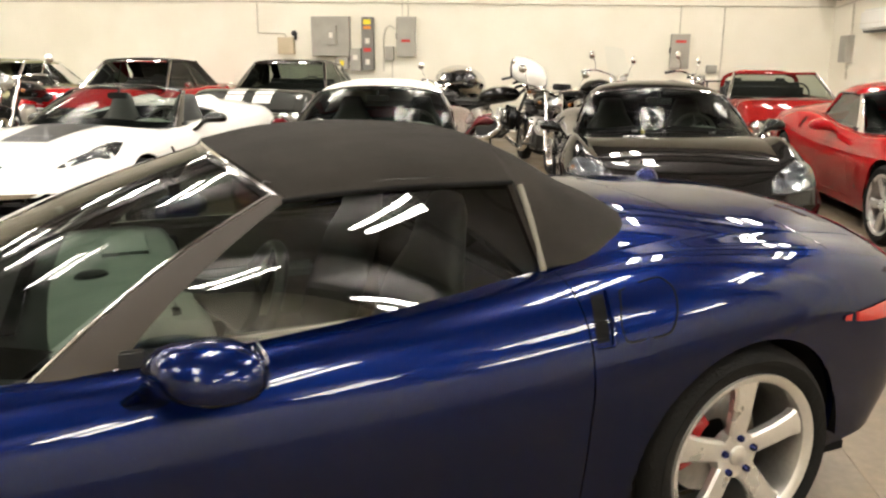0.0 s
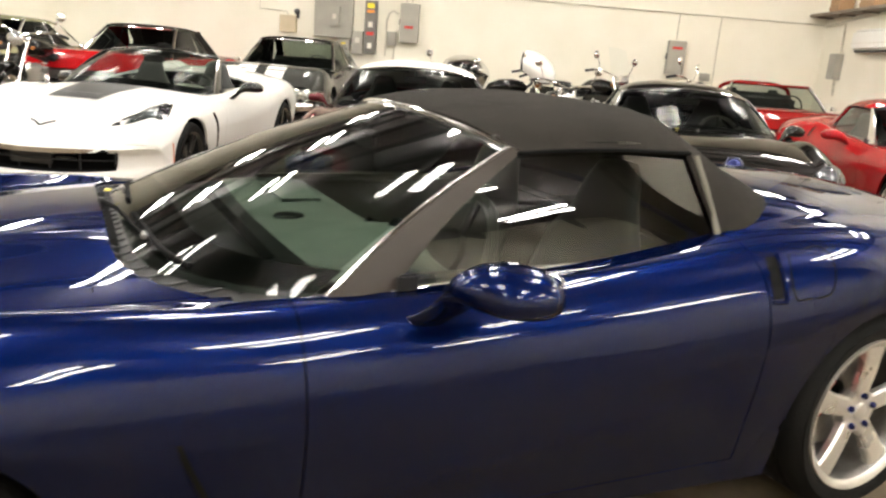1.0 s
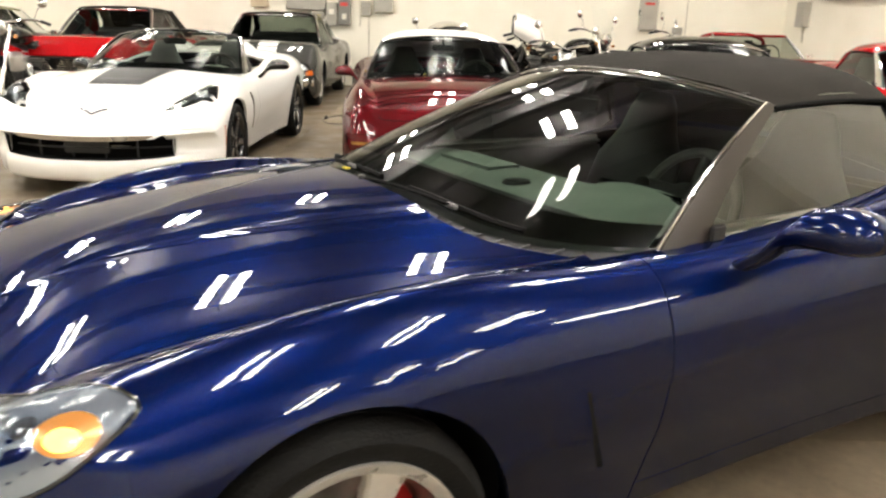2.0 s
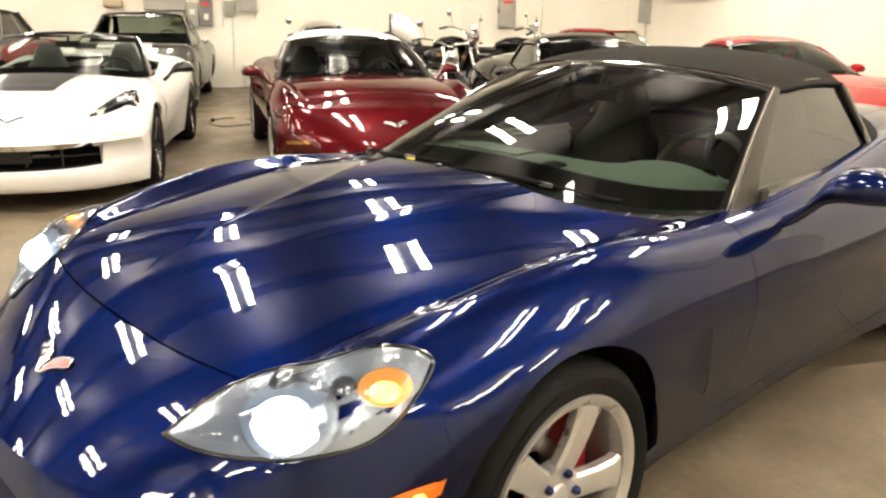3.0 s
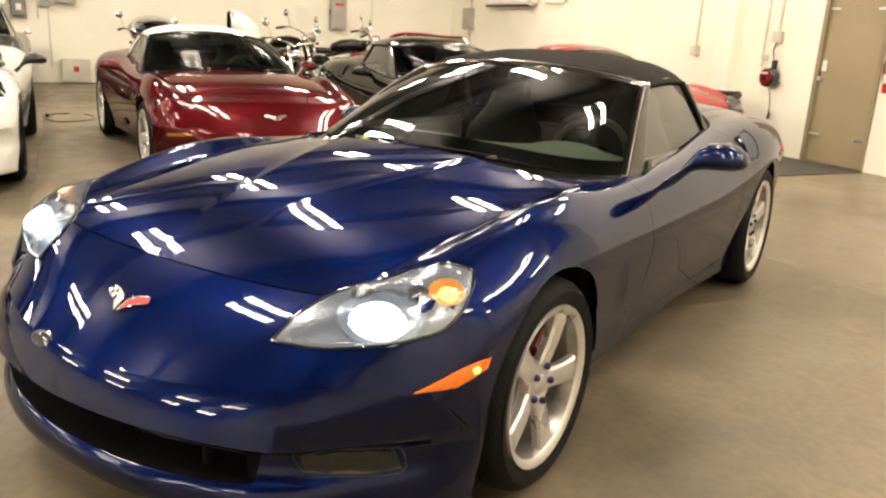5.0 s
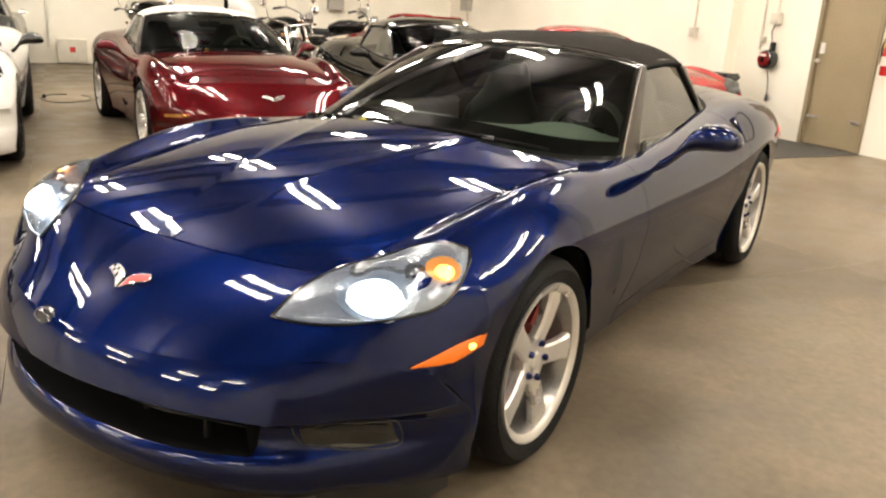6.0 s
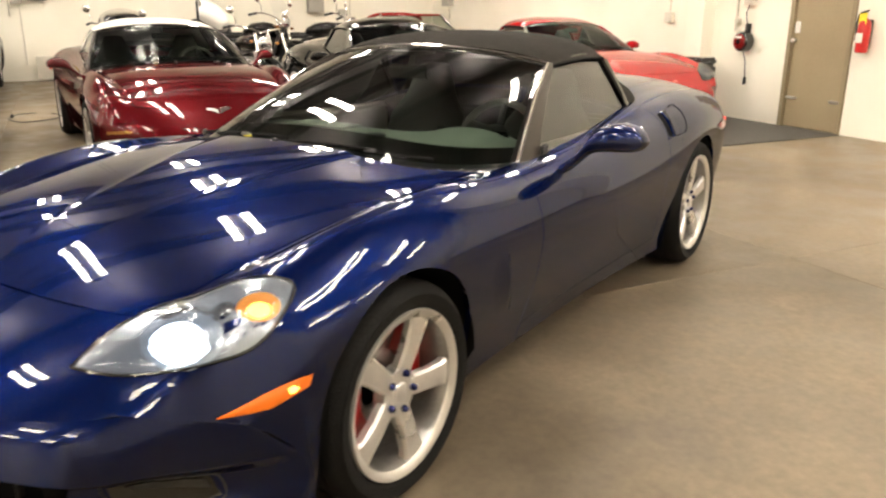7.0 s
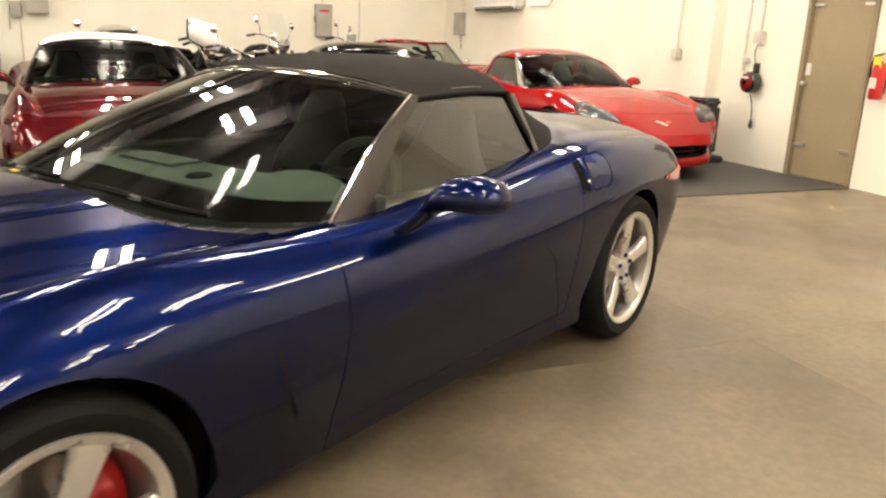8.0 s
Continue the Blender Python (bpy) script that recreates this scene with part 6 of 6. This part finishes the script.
classic_car(at_row(11.45, 3.4), "charcoal muscle car with white hood stripes", GREYP, BLACKP, stripes=STRIPE, roof=1.38)
classic_car(at_row(11.45, 6.2), "red classic convertible with black soft top raised", RED, CLOTH, roof=1.40, glassm=CLEARGLASS)
classic_car(at_row(11.45, 9.0), "pale green classic car by the back wall", GREENP, GREENP, roof=1.38, glassm=CLEARGLASS)
dr = classic_car(at_row(11.3, -4.65), "dark red open convertible with a rear wing", DARKRED, DARKRED, True, cabin=(-.75, -.25, .75, 1.45), h=.94, roof=1.25)
hoop = spline([(.62, -.62, .9), (.60, -.58, 1.16), (.60, -.40, 1.24), (.60, 0, 1.26), (.60, .40, 1.24), (.60, .58, 1.16), (.62, .62, .9)], 6)
part("roll_hoop", tube_bm(hoop, .035, 10), DARKRED, dr)
part("rear_wing", box_bm(.28, 1.5, .03, (2.2, 0, 1.06), .012), BLACKP, dr)
for s in (-1, 1):
    part("wing_post", box_bm(.12, .03, .2, (2.2, s * .55, .95), .008), BLACKP, dr)
part("hood_scoop", box_bm(.35, .30, .06, (-1.35, .40, .885), .025, 3), TRIM, dr)


# ---- motorcycles ----
def motorcycle(m, label, paint, fairing=None, screen_h=0.0, bags=False, lamp_z=.98, big=False, size=1.14):
    """A heavy cruiser, front along -x, on its side stand."""
    k = empty("motorcycle", m @ pose(0, 0, 0, 5, 0, 0) @ Matrix.Scale(size, 4), label, "motorcycle", "motorcycles")
    for x, r, w in ((-.82, .33, .11), (.80, .32, .16)):
        wl = new("wheel")
        wl.parent = k
        wl.location = (x, 0, r)
        h = w / 2
        part("tyre", lathe_bm([(r - .10, -h * .7), (r - .06, -h), (r - .02, -h * .8), (r, -h * .3), (r, h * .3), (r - .02, h * .8), (r - .06, h), (r - .10, h * .7)], 36), RUBBER, wl)
        part("rim", lathe_bm([(r - .10, -h * .7), (r - .125, -h * .4), (r - .125, h * .4), (r - .10, h * .7)], 36), CHROME, wl)
        part("hub", lathe_bm([(.0005, -h * 1.1), (.04, -h * 1.1), (.05, -h * .5), (.05, h * .5), (.04, h * 1.1), (.0005, h * 1.1)], 20), CHROME, wl)
        sp = bmesh.new()
        for i in range(10):
            a = 2 * math.pi * i / 10
            tube_bm([(.04 * math.cos(a), h * .4 * (-1) ** i, .04 * math.sin(a)), ((r - .115) * math.cos(a), 0, (r - .115) * math.sin(a))], .006, 5, bm=sp)
        part("spokes", sp, CHROME, wl)
        part("brake_disc", lathe_bm([(.06, h * .9), (.14, h * .9), (.14, h * .95), (.06, h * .95)], 28), DISC, wl)
    for x, r, a0, a1, w in ((-.82, .37, .35, 2.6, .075), (.80, .37, .15, 2.7, .10)):
        rows = []
        for a in np.linspace(a0, a1, 16):
            rows.append([(x + q * math.cos(a), y, .33 + q * math.sin(a)) for y, q in ((-w, r - .07), (-w, r - .015), (-w * .5, r + .012), (0, r + .018), (w * .5, r + .012), (w, r - .015), (w, r - .07))])
        part("mudguard", thicken(grid_bm(rows), .004), paint, k)
    for s in (-1, 1):
        part("fork_tube", tube_bm([(-.82, s * .10, .33), (-.66, s * .10, .72), (-.52, s * .10, 1.02)], .024, 10), CHROME, k)
        part("fork_lower", tube_bm([(-.82, s * .10, .30), (-.73, s * .10, .55)], .032, 10), CHROME, k)
        bar = spline([(-.50, 0, 1.03), (-.48, s * .18, 1.08), (-.40, s * .36, 1.10), (-.26, s * .46, 1.06)], 5)
        part("handlebar", tube_bm(bar, .014, 8), CHROME, k)
        part("grip", tube_bm([bar[-5], bar[-1]], .020, 10), TRIM, k)
        part("mirror_stem", tube_bm([bar[-7], Vector(bar[-7]) + Vector((-.02, s * .05, .12)), Vector(bar[-7]) + Vector((.0, s * .09, .19))], .006, 6), CHROME, k)
        part("mirror_head", lathe_bm([(.0005, -.025), (.045, -.015), (.058, .0), (.056, .012), (.0005, .014)], 18, "x", at=tuple(Vector(bar[-7]) + Vector((.0, s * .10, .21)))), CHROME, k)
        part("exhaust", tube_bm(spline([(-.12, s * .14, .55), (-.20, s * .20, .40), (-.02, s * .22, .24), (.35, s * .24, .24), (1.0, s * .24, .28)], 5), .036, 10), CHROME, k)
        part("foot_peg", tube_bm([(-.25, s * .12, .32), (-.25, s * .30, .32)], .016, 8), TRIM, k)
        if bags:
            part("saddle_bag", box_bm(.55, .20, .34, (.80, s * .27, .60), .06, 3), paint, k)
        part("turn_lamp", lathe_bm([(.0005, -.03), (.02, -.025), (.025, 0), (.014, .03)], 14, "x", at=(-.62, s * .20, .90)), AMBERDIM, k)
    fr = bmesh.new()
    for p in ([(-.55, 0, .98), (-.35, 0, .80), (.0, 0, .74), (.45, 0, .62), (.80, 0, .33)], [(-.55, 0, .90), (-.38, 0, .45), (-.2, 0, .25), (.35, 0, .25), (.80, 0, .33)]):
        tube_bm(p, .026, 8, bm=fr)
    part("frame", fr, TRIM, k)
    eng = box_bm(.42, .26, .26, (.02, 0, .36), .05, 3)
    part("engine_case", eng, TRIM, k)
    for x, t in ((-.13, -22), (.13, 22)):
        fins = [(.0005, .20), (.07, .20)]
        for f in range(7, 0, -1):
            fins += [(.075, .028 * f - .006), (.098, .028 * f - .008), (.098, .028 * f - .018), (.075, .028 * f - .020)]
        cyl = lathe_bm(fins + [(.07, 0), (.0005, 0)], 16, "z")
        bmesh.ops.transform(cyl, matrix=pose(x, 0, .47, 0, t, 0), verts=cyl.verts)
        part("cylinder", cyl, ALLOY if t < 0 else ALLOY, k)
    part("air_cleaner", lathe_bm([(.0005, .19), (.07, .185), (.085, .16), (.085, .12)], 24, at=(.0, 0, .58)), CHROME, k)
    rows = []
    for x, w, z0, z1 in ((-.45, .03, .84, .90), (-.38, .12, .78, .965), (-.22, .165, .76, .99), (-.02, .165, .75, .97), (.14, .10, .75, .90), (.18, .03, .77, .84)):
        rows.append([(x, w * math.cos(a), (z0 + z1) / 2 + (z1 - z0) / 2 * math.sin(a)) for a in np.linspace(0, 2 * math.pi, 18, endpoint=False)])
    tk = grid_bm(rows, closed=True)
    bmesh.ops.recalc_face_normals(tk, faces=tk.faces[:])
    part("fuel_tank", tk, paint, k)
    st = box_bm(.45, .32, .10, (.32, 0, .76), .045, 3)
    box_bm(.34, .24, .10, (.66, 0, .84), .045, 3, bm=st)
    part("saddle", st, TRIM, k)
    lp = new("headlamp")
    lp.parent = k
    part("lamp_shell", lathe_bm([(.0005, .12), (.06, .10), (.095, .02), (.10, -.04), (.09, -.045)], 24, "x", at=(-.62, 0, lamp_z)), CHROME, lp)
    part("lamp_glass", lathe_bm([(.0005, -.06), (.05, -.055), (.09, -.04)], 20, "x", at=(-.62, 0, lamp_z)), REFLECT, lp)
    part("tail_lamp", box_bm(.05, .12, .06, (1.17, 0, .62), .015), REDLENS, k)
    part("side_stand", tube_bm([(.0, -.10, .22), (.02, -.26, .03)], .012, 8), TRIM, k)
    if fairing:
        rows = []
        shape = ((-.98, .05, .90, 1.0), (-.93, .19, .80, 1.13), (-.82, .32, .74, 1.24), (-.64, .41, .74, 1.33), (-.44, .44, .80, 1.36), (-.22, .38, .86, 1.33), (-.06, .22, .93, 1.24), (-.02, .02, 1.05, 1.09))
        for x, w, z0, z1 in shape if big else ((-.84, .06, 1.0, 1.12), (-.79, .24, .88, 1.24), (-.68, .38, .84, 1.34), (-.54, .46, .90, 1.40), (-.40, .47, 1.0, 1.42)):
            rows.append([(-.1 - x if big else x, w * math.cos(a), (z0 + z1) / 2 + (z1 - z0) / 2 * math.sin(a)) for a in (np.linspace(0, 2 * math.pi, 24, endpoint=False) if big else np.linspace(-.6, math.pi + .6, 22))])
        part("rear_trunk" if big else "fairing", grid_bm(rows, closed=True) if big else thicken(grid_bm(rows), .008), fairing, k)
        if not big:
            part("dash_pod", box_bm(.10, .42, .14, (rows[-1][0][0] - .08, 0, 1.12), .04, 3), TRIM, k)
        if not big:
            part("fairing_liner", grid_bm([[(x + .03, y * .95, 1.12 + (z - 1.12) * .93) for x, y, z in q] for q in rows]), SHELL, k)
    if screen_h:
        rows = [[(-.62 + .22 * f, y * (1 - .25 * f), 1.05 + screen_h * f - .05 * abs(y)) for y in np.linspace(-.26, .26, 11)] for f in np.linspace(0, 1, 7)]
        part("wind_shield", outward(grid_bm(rows), (1, 0, 1)), LENS, k)
    return k


motorcycle(at_row(11.3, .64, -15), "black touring motorcycle with a large glossy rear trunk", BLACKP, BLACKP, 0, True, big=True, size=1.0)
motorcycle(at_row(10.2, -.15, 82), "black touring motorcycle with a white batwing fairing", BLACKP, WHITE, .10, True, size=1.06)
motorcycle(at_row(8.75, -.92, 14), "black and chrome cruiser motorcycle", BLACKP, None, 0, True, .88, size=1.0)
motorcycle(at_row(11.9, -1.75, 40), "black cruiser motorcycle with a clear windshield", BLACKP, None, .42, True)
motorcycle(at_row(11.6, -2.9, 60), "black cruiser motorcycle with saddle bags", BLACKP, None, 0, True)
motorcycle(at_row(8.9, 6.75, 5), "chrome cruiser motorcycle beside the red car", BLACKP, None, .0, False, .98)
motorcycle(at_row(8.9, 7.9, 5), "dark cruiser motorcycle with much chrome", GREYP, None, .0, True, .95)
